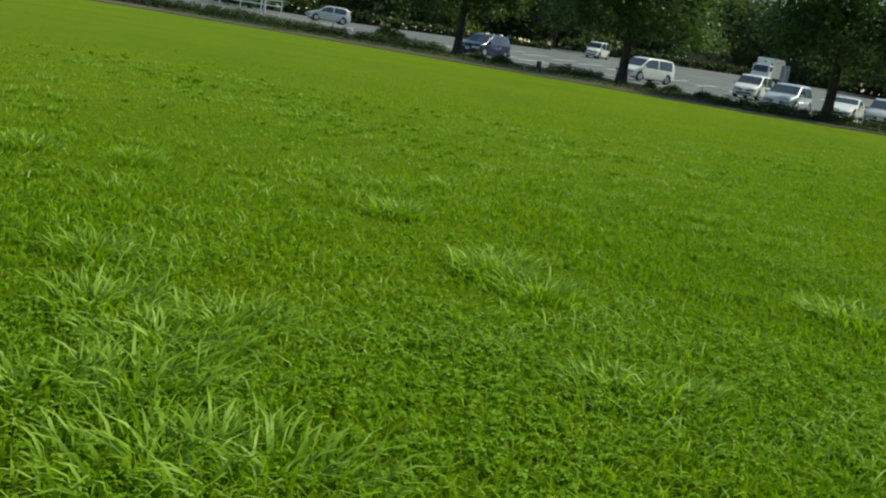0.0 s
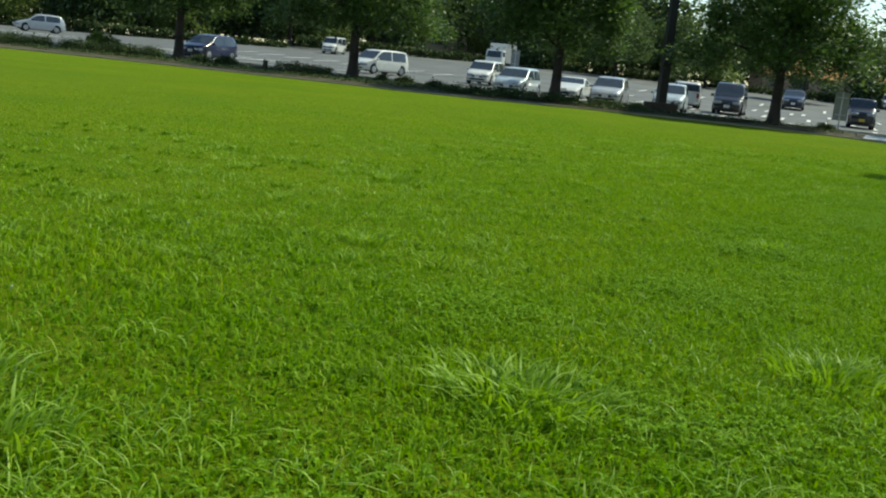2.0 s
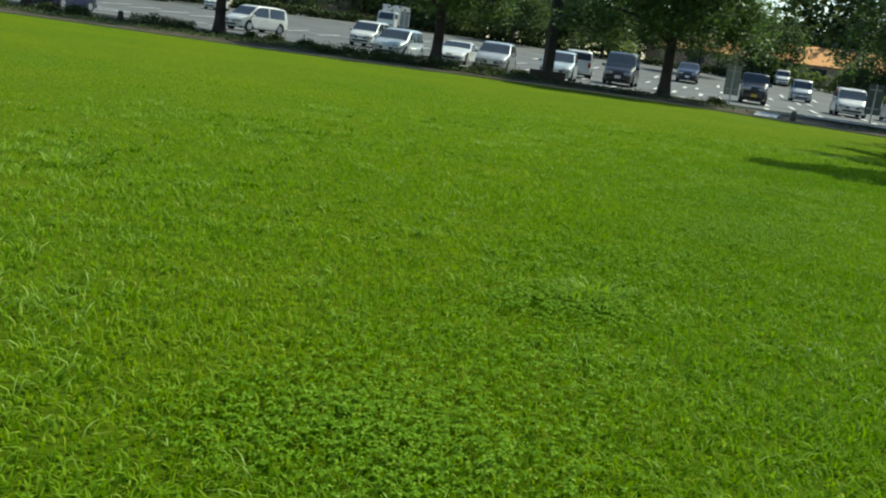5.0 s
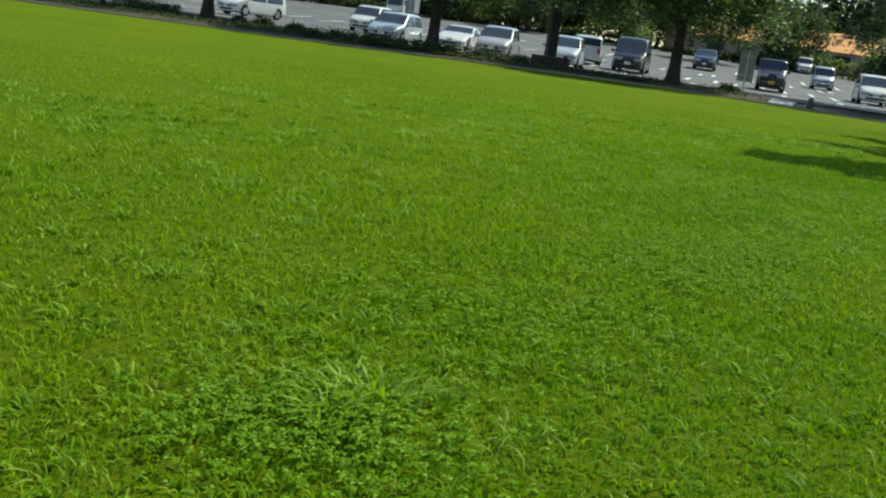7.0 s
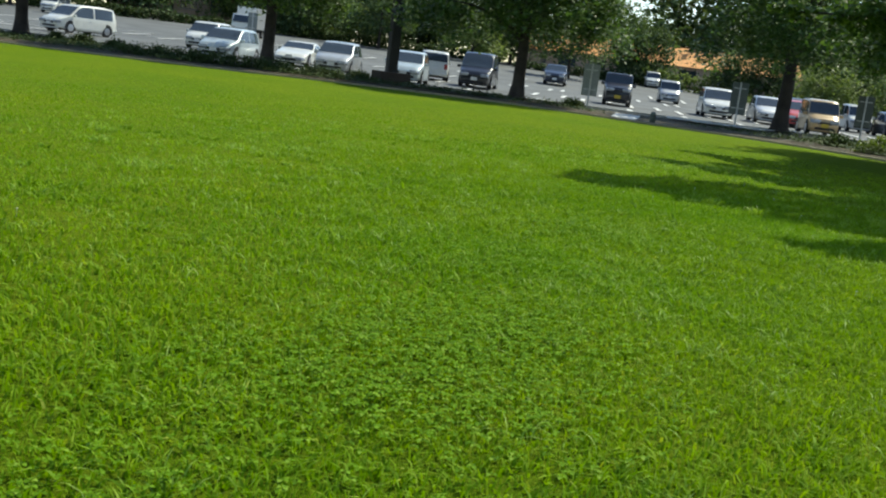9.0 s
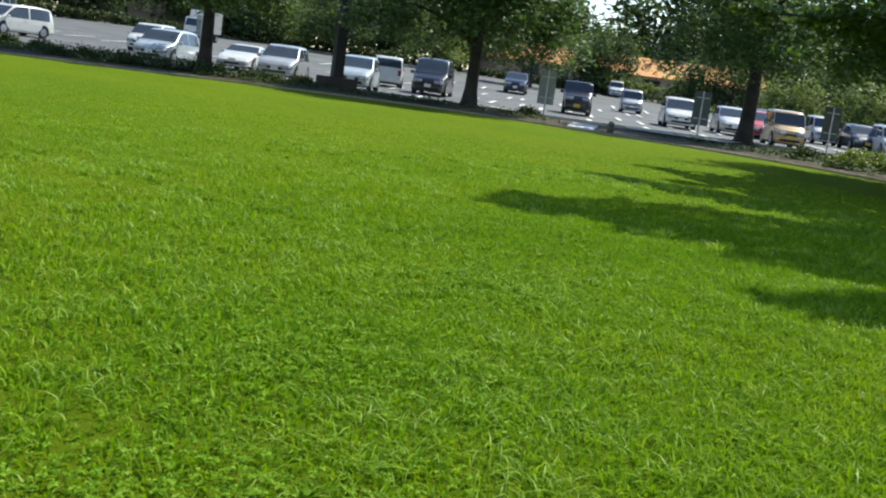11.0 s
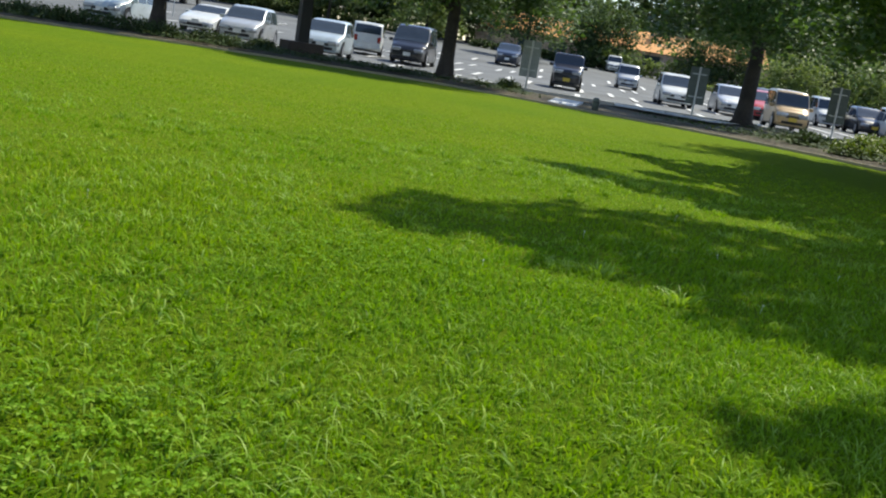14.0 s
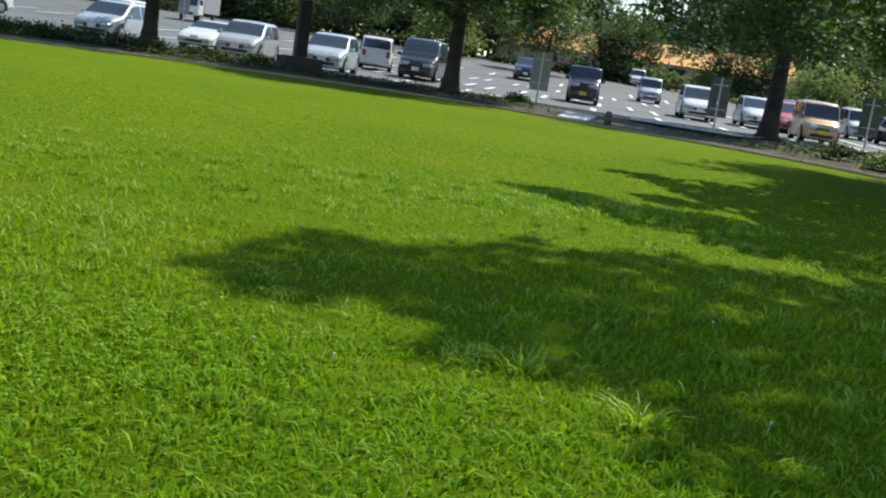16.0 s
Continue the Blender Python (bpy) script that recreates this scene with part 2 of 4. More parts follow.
# ---- ground ----
EDGE = rounded([(-75, 55), (-19, 52.6), (-10.7, 52.4), (-2.5, 50.4), (5.1, 48.2), (9.5, 48.3), (13.6, 48.9), (17, 48.7), (20.4, 47.2),
                (22.6, 44), (25.2, 40.9), (26.8, 37.6), (27.2, 33.6), (28.3, 30.6), (29.6, 25), (30, 0), (30, -40)])
OUTER = rounded([(-75, 70), (-22, 66), (-9.0, 65), (0.8, 61.2), (6, 57.6), (11, 55.8), (16, 54.4), (20.6, 52.4), (24.8, 50.8), (27.2, 49.6),
                 (31, 49.0), (34, 47), (36.3, 44), (37.6, 40.3), (38.8, 34), (39.5, 20), (39.5, -40)])


def sheet(name, outline, z, material, **tags):
    bm = bmesh.new()
    bm.faces.new([bm.verts.new((x, y, z)) for x, y in outline])
    bmesh.ops.triangulate(bm, faces=bm.faces[:])
    for f in bm.faces:
        if f.normal.z < 0:
            f.normal_flip()
    return tagged(part(name, bm, material), **tags)


bm = bmesh.new()
rows_y = [-2500, -60, 40, 56, 84, 117, 150, 151, 400, 3000]
prev = None
for y in rows_y:
    cur = [bm.verts.new((x, y, gz(y, x) - 0.2 if y > 56 else -0.08)) for x in (-3000, -90, -32, 0, 90, 3000)]
    if prev:
        for k in range(5):
            bm.faces.new((prev[k], prev[k + 1], cur[k + 1], cur[k]))
    prev = cur
tagged(part("ground", bm, M_EARTH), "dull green ground reaching away to the horizon", "ground", kind="structure")
sheet("lawn", EDGE + [(-75, -40)], 0.0, M_TURF, label="wide mown green lawn in full sun", category="lawn", kind="structure")
bm = bmesh.new()
front = [(x, y) for x, y, _ in resample(EDGE, 0.8)]
back = [(x, y) for x, y, _ in resample(OUTER, 0.8)]
n = 150
fa = [bm.verts.new((*front[int(i * (len(front) - 1) / n)], 0.06)) for i in range(n + 1)]
ba = [bm.verts.new((*back[int(i * (len(back) - 1) / n)], 0.10)) for i in range(n + 1)]
bed_front, bed_back, n_bed = [v.co.xy.copy() for v in fa], [v.co.xy.copy() for v in ba], n
mid = []
for a, b in zip(fa, ba):
    c = (a.co + b.co) / 2
    mid.append(bm.verts.new((c.x, c.y, 0.17 + 0.05 * noise.noise(c * 0.4))))
for i in range(n):
    bm.faces.new((fa[i], fa[i + 1], mid[i + 1], mid[i]))
    bm.faces.new((mid[i], mid[i + 1], ba[i + 1], ba[i]))
bmesh.ops.recalc_face_normals(bm, faces=bm.faces[:])
if bm.faces[:][0].normal.z < 0:
    bmesh.ops.reverse_faces(bm, faces=bm.faces[:])
tagged(part("planting_bed", bm, M_SOIL, None, "", True), "brown planting bed with dry soil and leaf litter", "planting bed", kind="structure")

bm = bmesh.new()
lot = [(x, y) for x, y, _ in resample(OUTER, 1.5)]
near_row = [bm.verts.new((x, y, gz(y) - 0.01)) for x, y in lot]
far_row = []
for i, (x, y) in enumerate(lot):
    f = i / (len(lot) - 1)
    if f < 0.5:
        tx, ty = -90 + f * 2 * 190, 138
    else:
        tx, ty = 100, 138 - (f - 0.5) * 2 * 174
    far_row.append((tx, ty))
steps = 14
grid_rows = [near_row]
for s in range(1, steps + 1):
    row = []
    for (x, y), (tx, ty) in zip(lot, far_row):
        px, py = x + (tx - x) * s / steps, y + (ty - y) * s / steps
        row.append(bm.verts.new((px, py, gz(py, px) - 0.01)))
    grid_rows.append(row)
for a, b in zip(grid_rows, grid_rows[1:]):
    for i in range(len(a) - 1):
        bm.faces.new((a[i], a[i + 1], b[i + 1], b[i]))
bmesh.ops.recalc_face_normals(bm, faces=bm.faces[:])
if sum(f.normal.z for f in bm.faces) < 0:
    bmesh.ops.reverse_faces(bm, faces=bm.faces[:])
tagged(part("parking_lot", bm, M_ASPHALT), "weathered grey asphalt of the open car park", "car park", kind="structure")

# stall lines: two combs of short white strokes, square to the parked cars
FWD = Vector((-0.391, -0.920))            # the way the parked cars face
SIDE = Vector((0.920, -0.391))
line_mesh = bpy.data.meshes.new("parking_line")
line_bm = boxed((0, 0, 0), (4.6, 0.18, 0.006))
line_bm.to_mesh(line_mesh)
line_bm.free()
line_mesh.materials.append(M_LINE)


def stall_line(x, y, yaw=None, scale=1.0, wide=1.0):
    ob = new("parking_line", line_mesh)
    a = math.degrees(math.atan2(-FWD.y, -FWD.x)) if yaw is None else yaw
    ob.matrix_basis = pose(x, y, gz(y, x) + 0.03, 0, (-0.75 if y < 84 else -2.06) * math.sin(radians(a)), a) @ Matrix.Diagonal((scale, wide, 1, 1))
    return tagged(ob, "white painted parking bay line on the asphalt", "road marking", "parking bay lines", "structure")


# combs from (-14, 80) and (-10, 94) stand for sunlit asphalt between tree shadows
for base, count, off in ((Vector((13.5, 60.5)), 13, 0), (Vector((9.0, 73.0)), 18, 0.4), (Vector((12.0, 87.0)), 16, 0), (Vector((16.0, 100.0)), 16, 0.3), (Vector((21.0, 66.5)), 10, 0.9), (Vector((24.0, 80.5)), 10, 1.2), (Vector((-30.0, 88.0)), 12, 0.2), (Vector((-14.0, 80.0)), 8, 0.0), (Vector((-10.0, 94.0)), 9, 0.6)):
    for k in range(count):
        q = base + SIDE * (2.6 * k + off)
        if q.y > 50:
            stall_line(q.x, q.y, None, 1.0, 1.3)
for x, y, yaw, s in ((-3, 76, 172, 1.6), (-1, 80, 172, 1.6), (-6, 84, 172, 1.6), (6, 86, 172, 1.4), (3, 92, 172, 1.4), (28.5, 53.5, 160, 1.2), (33, 51.6, 160, 1.5), (24.5, 56, 110, 0.5)):
    stall_line(x, y, yaw, s, 1.4)


# ---- trees ----
def leaf_cloud(rng, centres, per, spread, size, flat=0.5):
    """Folded leaves scattered round clump centres: vertices and quads."""
    c = np.repeat(centres, per, axis=0)
    n = len(c)
    p = c + rng.normal(0, 1, (n, 3)) * spread * np.array([1, 1, 0.75])
    a = rng.uniform(0, 2 * np.pi, n)
    tilt = rng.normal(-0.25, flat, n)
    s = size * rng.uniform(0.6, 1.25, n)
    u = np.stack([np.cos(a) * np.cos(tilt), np.sin(a) * np.cos(tilt), np.sin(tilt)], 1)
    w = np.stack([-np.sin(a), np.cos(a), rng.normal(0, 0.35, n)], 1)
    w /= np.linalg.norm(w, axis=1, keepdims=True)
    v = np.empty((n, 4, 3))
    v[:, 0], v[:, 2] = p - u * s[:, None] * 0.5, p + u * s[:, None] * 0.5
    v[:, 1], v[:, 3] = p + w * s[:, None] * 0.42, p - w * s[:, None] * 0.42
    v[:, 1:4:2, 2] -= (s * 0.12)[:, None]
    return v.reshape(-1, 3), np.arange(n * 4).reshape(-1, 4)


def tree(name, seed, radius, low, high, trunk_r, clumps, per, spread, size, leaf, limbs=9, **tags):
    """A tree at the origin: tapered trunk with root flare, limbs and a leafy crown."""
    rng = np.random.default_rng(seed)
    root = tagged(new(name), **tags)
    top = low + (high - low) * 0.75
    lean = rng.uniform(-0.1, 0.1, 2)
    stem = [(lean[0] * (z / top) ** 2 + 0.02 * math.sin(z * 1.3 + seed), lean[1] * (z / top) ** 2 + 0.02 * math.cos(z * 1.1), z) for z in np.linspace(0, top, 12)]
    radii = [trunk_r * (1.0 - 0.8 * i / 11) * (1.75 if i == 0 else 1.0) for i in range(12)]
    stem.insert(1, (stem[0][0], stem[0][1], 0.22))
    radii.insert(1, trunk_r * 1.22)
    part("trunk", tube(bmesh.new(), stem, radii, 12), M_BARK, root, "", True)
    cs = []
    while len(cs) < clumps:
        q = rng.uniform(-1, 1, 3)
        q[2] = abs(q[2])
        r = np.linalg.norm(q)
        if r > 1 or r < 0.3:
            continue
        wob = 0.86 + 0.42 * noise.noise(Vector((q[0] * 1.8 + seed, q[1] * 1.8, q[2] * 1.8)))
        drop = 0.55 * max(0.0, math.hypot(q[0], q[1]) - 0.6)
        cs.append((q[0] * radius * wob, q[1] * radius * wob, low + (q[2] - drop * 0.16) * (high - low) * (0.9 + 0.1 * wob)))
    cs = np.array(cs)
    for k in range(limbs):
        f = k / limbs
        z0 = low * 0.85 + (top - low) * 0.8 * f
        target = cs[np.argmin(np.abs(cs[:, 2] - z0 - 1.3) + 3 * np.abs(((np.arctan2(cs[:, 1], cs[:, 0]) - k * 2.4 + np.pi) % (2 * np.pi)) - np.pi))]
        s0 = np.array([lean[0] * (z0 / top) ** 2, lean[1] * (z0 / top) ** 2, z0])
        pts = [s0 + (target - s0) * h + np.array([0, 0, 0.5 * math.sin(h * 2.6)]) for h in np.linspace(0, 1, 6)]
        r0 = trunk_r * 0.42 * (1 - 0.5 * f)
        part("limb", tube(bmesh.new(), [tuple(p) for p in pts], [r0 * (1 - 0.85 * h) for h in np.linspace(0, 1, 6)], 7), M_BARK, root, "", True)
    v, q = leaf_cloud(rng, cs, per, spread, size)
    ob = new("crown", np_mesh("crown", v, q, 4, leaf))
    ob.parent = root
    return root


def planted(first, x, y, z, yaw=0.0, s=1.0, made=set()):
    m = pose(x, y, z, 0, 0, yaw) @ Matrix.Diagonal((s, s, s, 1))
    if first.name not in made:
        made.add(first.name)
        first.matrix_basis = m
        return first
    return copy_thing(first, pose(x, y, z, 0, 0, yaw)) if s == 1.0 else scaled_copy(first, m)


def scaled_copy(first, m):
    ob = copy_thing(first, m)
    ob.matrix_basis = m
    return ob


LAWN_TREES = "trees along the lawn"
ta = tree("tree", 3, 4.7, 2.9, 10.5, 0.28, 290, 95, 0.40, 0.21, M_LEAF, label="broad green tree with a dark trunk beside the lawn", category="tree", group=LAWN_TREES)
tb = tree("tree", 8, 5.0, 2.9, 10.2, 0.29, 300, 95, 0.40, 0.21, M_LEAF, label="broad green tree with a dark trunk beside the lawn", category="tree", group=LAWN_TREES)
tc = tree("tree", 21, 3.5, 2.7, 7.8, 0.18, 210, 92, 0.33, 0.17, M_LEAF, 11, label="spreading green tree with forked limbs at the lawn edge", category="tree", group=LAWN_TREES)
td = tree("tree", 52, 5.3, 2.8, 11.0, 0.31, 240, 100, 0.36, 0.19, M_LEAF, 13, label="open-branched green tree with a flared dark trunk", category="tree", group=LAWN_TREES)
planted(ta, -9.1, 62.9, 0.12, 0)
planted(tb, 0.85, 58.9, 0.12, 40)
planted(ta, 11.0, 54.0, 0.12, 150, 0.98)
planted(tb, 20.85, 50.4, 0.12, 200, 0.95)
planted(td, 31.4, 47.6, 0.1, 60, 1.0)
planted(tc, 27.2, 33.7, 0.06, 130)
planted(ta, 28.4, 30.2, 0.06, 255, 1.0)
planted(tb, 31.0, 31.0, 0.1, 300, 0.95)
post = thing("street_lamp", -22, 64.5, 0.1, 0, label="slim pale grey lamp post in the bed", category="street lamp")
part("pole", tube(bmesh.new(), [(0, 0, -0.05), (0, 0, 0.5), (0, 0, 3.5), (0, 0, 7.0)], [0.10, 0.085, 0.075, 0.055], 12), M_POST, post, "", True)
part("arm", tube(bmesh.new(), [(0, 0, 6.9), (0.35, 0, 7.15), (0.9, 0, 7.2)], [0.045, 0.04, 0.035], 8), M_POST, post, "", True)
part("lamp_head", boxed((1.15, 0, 7.18), (0.6, 0.24, 0.12), 0.04), M_POST, post)



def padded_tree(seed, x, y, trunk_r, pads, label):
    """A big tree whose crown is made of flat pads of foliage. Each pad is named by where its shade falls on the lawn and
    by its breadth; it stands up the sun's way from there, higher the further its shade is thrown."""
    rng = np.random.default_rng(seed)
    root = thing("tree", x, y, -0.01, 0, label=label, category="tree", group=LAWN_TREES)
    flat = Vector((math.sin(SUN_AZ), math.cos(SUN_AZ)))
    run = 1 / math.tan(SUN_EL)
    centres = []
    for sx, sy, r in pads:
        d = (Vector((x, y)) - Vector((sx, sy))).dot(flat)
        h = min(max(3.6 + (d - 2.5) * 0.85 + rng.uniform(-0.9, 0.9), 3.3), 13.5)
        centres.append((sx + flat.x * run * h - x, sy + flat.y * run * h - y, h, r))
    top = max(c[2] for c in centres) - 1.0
    bend = rng.uniform(-0.3, 0.3, 2)
    stem = [(bend[0] * math.sin(z * 0.5), bend[1] * math.sin(z * 0.4), z) for z in np.linspace(0, top, 12)]
    part("trunk", tube(bmesh.new(), stem, [trunk_r * (1 - 0.075 * i) * (1.6 if i == 0 else 1.0) for i in range(12)], 12), M_BARK, root, "", True)
    leaves = []
    for cx, cy, h, r in centres:
        z0 = max(2.3, h - 0.55 * math.hypot(cx, cy) - 0.4)
        z0 = min(z0, top - 0.3)
        a = Vector((bend[0] * math.sin(z0 * 0.5), bend[1] * math.sin(z0 * 0.4), z0))
        b = Vector((cx, cy, h - 0.1))
        pts = [a.lerp(b, f) + Vector((0, 0, 0.35 * math.sin(f * 3.0))) for f in np.linspace(0, 1, 5)]
        part("limb", tube(bmesh.new(), pts, [0.02 + 0.075 * (1 - f) for f in np.linspace(0, 1, 5)], 6), M_BARK, root, "", True)
        twig = np.array([tuple(a.lerp(b, f)) for f in rng.uniform(0.4, 0.95, 70)])
        leaves.append(twig + rng.normal(0, 0.22, (70, 3)))
        n = int(640 * r * r) + 140
        ang, rad = rng.uniform(0, 2 * np.pi, n), np.sqrt(rng.random(n))
        lobes = r * (0.92 + 0.2 * np.sin(ang * 3 + seed + cx) + 0.13 * np.sin(ang * 7 + cy))
        leaves.append(np.stack([cx + np.cos(ang) * rad * lobes, cy + np.sin(ang) * rad * lobes, h + rng.normal(0, 0.16 + 0.1 * r, n) * (1.05 - rad)], 1))
    v, q = leaf_cloud(rng, np.concatenate(leaves), 1, 0.05, 0.165)
    crown = new("crown", np_mesh("crown", v, q, 4, M_LEAF))
    crown.parent = root
    return root


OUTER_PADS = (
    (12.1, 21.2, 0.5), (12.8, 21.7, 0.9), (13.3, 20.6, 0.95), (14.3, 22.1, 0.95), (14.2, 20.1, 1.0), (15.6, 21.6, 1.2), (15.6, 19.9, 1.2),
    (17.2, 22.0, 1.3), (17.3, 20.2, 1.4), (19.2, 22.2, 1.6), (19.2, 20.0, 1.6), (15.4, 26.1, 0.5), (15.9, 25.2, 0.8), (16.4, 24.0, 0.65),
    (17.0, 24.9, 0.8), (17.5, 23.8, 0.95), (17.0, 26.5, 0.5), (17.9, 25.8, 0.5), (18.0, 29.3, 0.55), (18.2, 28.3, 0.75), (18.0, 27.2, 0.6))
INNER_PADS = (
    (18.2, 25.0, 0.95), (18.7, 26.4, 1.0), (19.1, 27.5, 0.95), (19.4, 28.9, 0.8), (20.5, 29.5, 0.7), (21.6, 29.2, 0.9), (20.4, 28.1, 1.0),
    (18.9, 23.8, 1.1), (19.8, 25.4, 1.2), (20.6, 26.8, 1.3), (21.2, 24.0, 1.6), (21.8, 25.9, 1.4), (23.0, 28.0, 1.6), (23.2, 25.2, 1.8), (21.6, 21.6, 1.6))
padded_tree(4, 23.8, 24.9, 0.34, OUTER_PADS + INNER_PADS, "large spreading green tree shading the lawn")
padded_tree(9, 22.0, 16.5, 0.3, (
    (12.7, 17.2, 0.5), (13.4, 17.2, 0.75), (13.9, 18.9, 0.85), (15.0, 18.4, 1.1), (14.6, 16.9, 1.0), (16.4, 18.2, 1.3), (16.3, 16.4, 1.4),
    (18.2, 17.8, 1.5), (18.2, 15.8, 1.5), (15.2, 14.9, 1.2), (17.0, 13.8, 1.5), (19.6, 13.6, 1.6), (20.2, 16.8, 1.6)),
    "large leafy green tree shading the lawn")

FAR = "trees beyond the car park"
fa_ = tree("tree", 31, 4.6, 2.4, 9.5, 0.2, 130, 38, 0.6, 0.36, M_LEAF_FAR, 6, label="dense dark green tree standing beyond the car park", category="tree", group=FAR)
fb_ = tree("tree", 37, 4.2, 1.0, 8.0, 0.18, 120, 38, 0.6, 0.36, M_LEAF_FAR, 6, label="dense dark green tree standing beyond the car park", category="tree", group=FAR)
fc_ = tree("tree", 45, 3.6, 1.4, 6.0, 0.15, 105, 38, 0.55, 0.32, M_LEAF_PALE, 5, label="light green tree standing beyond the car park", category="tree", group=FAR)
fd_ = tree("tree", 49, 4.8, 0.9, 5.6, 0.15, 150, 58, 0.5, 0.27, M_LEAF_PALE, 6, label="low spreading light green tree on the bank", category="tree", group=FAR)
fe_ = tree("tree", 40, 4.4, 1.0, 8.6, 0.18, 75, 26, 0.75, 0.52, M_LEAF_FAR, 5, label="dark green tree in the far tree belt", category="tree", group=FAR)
rng = np.random.default_rng(5)
for i in range(40):
    x = -66 + i * 4.1 + rng.uniform(-1.5, 1.5)
    y = 118 + rng.uniform(-3, 6) - max(0, x - 30) * 0.28
    if 50 < x < 79:
        continue
    if x < 50:
        y += 20 * min(1, max(0, (x + 20) / 28))
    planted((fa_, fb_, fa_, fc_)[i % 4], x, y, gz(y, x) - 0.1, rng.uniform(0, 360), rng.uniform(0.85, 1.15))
for i in range(36):
    x = -75 + i * 5.4 + rng.uniform(-1.5, 1.5)
    y = 131 + rng.uniform(-4, 8) - max(0, x - 40) * 0.25
    if 46 < x < 82:
        y += 22
    elif x <= 46:
        y += 16 * min(1, max(0, (x + 20) / 28))
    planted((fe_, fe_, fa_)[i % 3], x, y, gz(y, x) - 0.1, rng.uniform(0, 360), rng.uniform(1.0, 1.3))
GAPS = ((47, 56), (64, 72))
for i in range(15):
    x = 42 + i * 4.6 + rng.uniform(-1, 1)
    if any(lo < x < hi for lo, hi in GAPS):
        continue
    planted(fe_, x, 152 - i * 1.7 + rng.uniform(-2, 2), gz(150) - 0.1, rng.uniform(0, 360), rng.uniform(1.7, 2.1))
for x, y, k, s in ((30, 127, fa_, 1.0), (45.6, 108, fa_, 0.85), (56.2, 118, fb_, 1.0), (59.4, 120, fb_, 1.05), (65.8, 111, fb_, 0.75), (69, 109.5, fb_, 0.75), (72, 104, fb_, 0.85), (76.5, 106, fb_, 1.0), (45.5, 131, fa_, 1.0), (39.5, 122, fc_, 1.0), (62.5, 90, fd_, 0.85), (68, 86.5, fd_, 0.95), (74, 81, fd_, 1.0), (80, 74, fd_, 1.05), (84, 66, fd_, 1.0), (86.5, 58, fd_, 1.05), (88, 49, fd_, 1.0), (85, 41, fd_, 1.05), (86, 80, fb_, 1.5), (90, 70, fb_, 1.6), (92, 60, fb_, 1.6), (93, 50, fb_, 1.6), (90, 40, fb_, 1.6), (86, 32, fb_, 1.5), (78, 84, fb_, 1.3),
                   (96, 92, fa_, 1.2), (98, 80, fb_, 1.2), (100, 68, fa_, 1.2), (99, 56, fb_, 1.3), (97, 46, fa_, 1.2), (92, 36, fb_, 1.3), (84, 90, fa_, 1.1), (-38, 104, fb_, 1.0), (-48, 100, fa_, 1.0), (22, 133, fb_, 1.1)):
    planted(k, x, y, gz(y, x) - 0.1, x * 37 % 360, s)


def hedge(name, x0, y0, x1, y1, deep, tall, leaf, leaf_size, seed, z=0.06, dome=False, **tags):
    """A clipped hedge or shrub: twiggy core under a skin of small leaves."""
    rng = np.random.default_rng(seed)
    long = math.hypot(x1 - x0, y1 - y0)
    root = thing(name, (x0 + x1) / 2, (y0 + y1) / 2, z, math.degrees(math.atan2(y1 - y0, x1 - x0)), **tags)
    core = bmesh.new()
    for k in range(max(3, int(long / 0.35))):
        px = (rng.random() - 0.5) * long * 0.9
        py = (rng.random() - 0.5) * deep * 0.7
        tube(core, [(px, py, -0.02), (px + rng.normal(0, 0.05), py + rng.normal(0, 0.05), tall * 0.45), (px + rng.normal(0, 0.12), py + rng.normal(0, 0.1), tall * 0.8)], [0.02, 0.014, 0.006], 5)
    tagged(part("stems", core, M_BARK, root), kind="stuff")
    n = int(long * deep * 48 * min(1.0, (0.1 / leaf_size) ** 1.4)) + 30
    cs = []
    while len(cs) < n:
        q = rng.uniform(-1, 1, 3)
        if dome and q[0] ** 2 + q[1] ** 2 + max(q[2] * 0.5 + 0.5, 0) ** 2 > 1:
            continue
        bumpy = 0.88 + 0.22 * noise.noise(Vector((q[0] * long * 0.9, q[1], seed)))
        cs.append((q[0] * long / 2, q[1] * deep / 2, (0.12 + 0.88 * (q[2] + 1) / 2) * tall * bumpy))
    v, f = leaf_cloud(rng, np.array(cs), 30 if leaf_size < 0.2 else 20, 0.09 + leaf_size * 0.2, leaf_size, 0.8)
    v[:, 2] = np.maximum(v[:, 2], 0.01)
    ob = new("foliage", np_mesh("foliage", v, f, 4, leaf))
    ob.parent = root
    return root


HEDGE_TAGS = dict(label="low dark green clipped hedge in the planting bed", category="hedge", group="hedges in the bed")
for i, (x0, y0, x1, y1, deep, tall) in enumerate((
        (-32, 58, -19.6, 57.0, 1.4, 0.8), (-19.2, 56.4, -14.4, 56.9, 1.4, 0.75), (-14.0, 57.2, -8.8, 57.5, 1.4, 0.75),
        (-2.9, 56.2, -0.2, 56.3, 1.2, 0.7), (5.2, 50.6, 11.6, 50.2, 1.1, 0.55), (12.0, 50.4, 13.6, 50.2, 0.9, 0.42),
        (29.2, 34.9, 30.0, 32.3, 0.9, 0.55), (30.2, 32.0, 30.6, 29.6, 0.9, 0.5))):
    hedge("hedge", x0, y0, x1, y1, deep, tall * 0.85, M_HEDGE, 0.075, 60 + i, 0.08, **HEDGE_TAGS)
hedge("shrub", -14.4, 63.0, -12.4, 63.0, 1.8, 1.15, M_SHRUB, 0.12, 80, 0.1, True, label="rounded clipped green shrub in the bed", category="shrub")
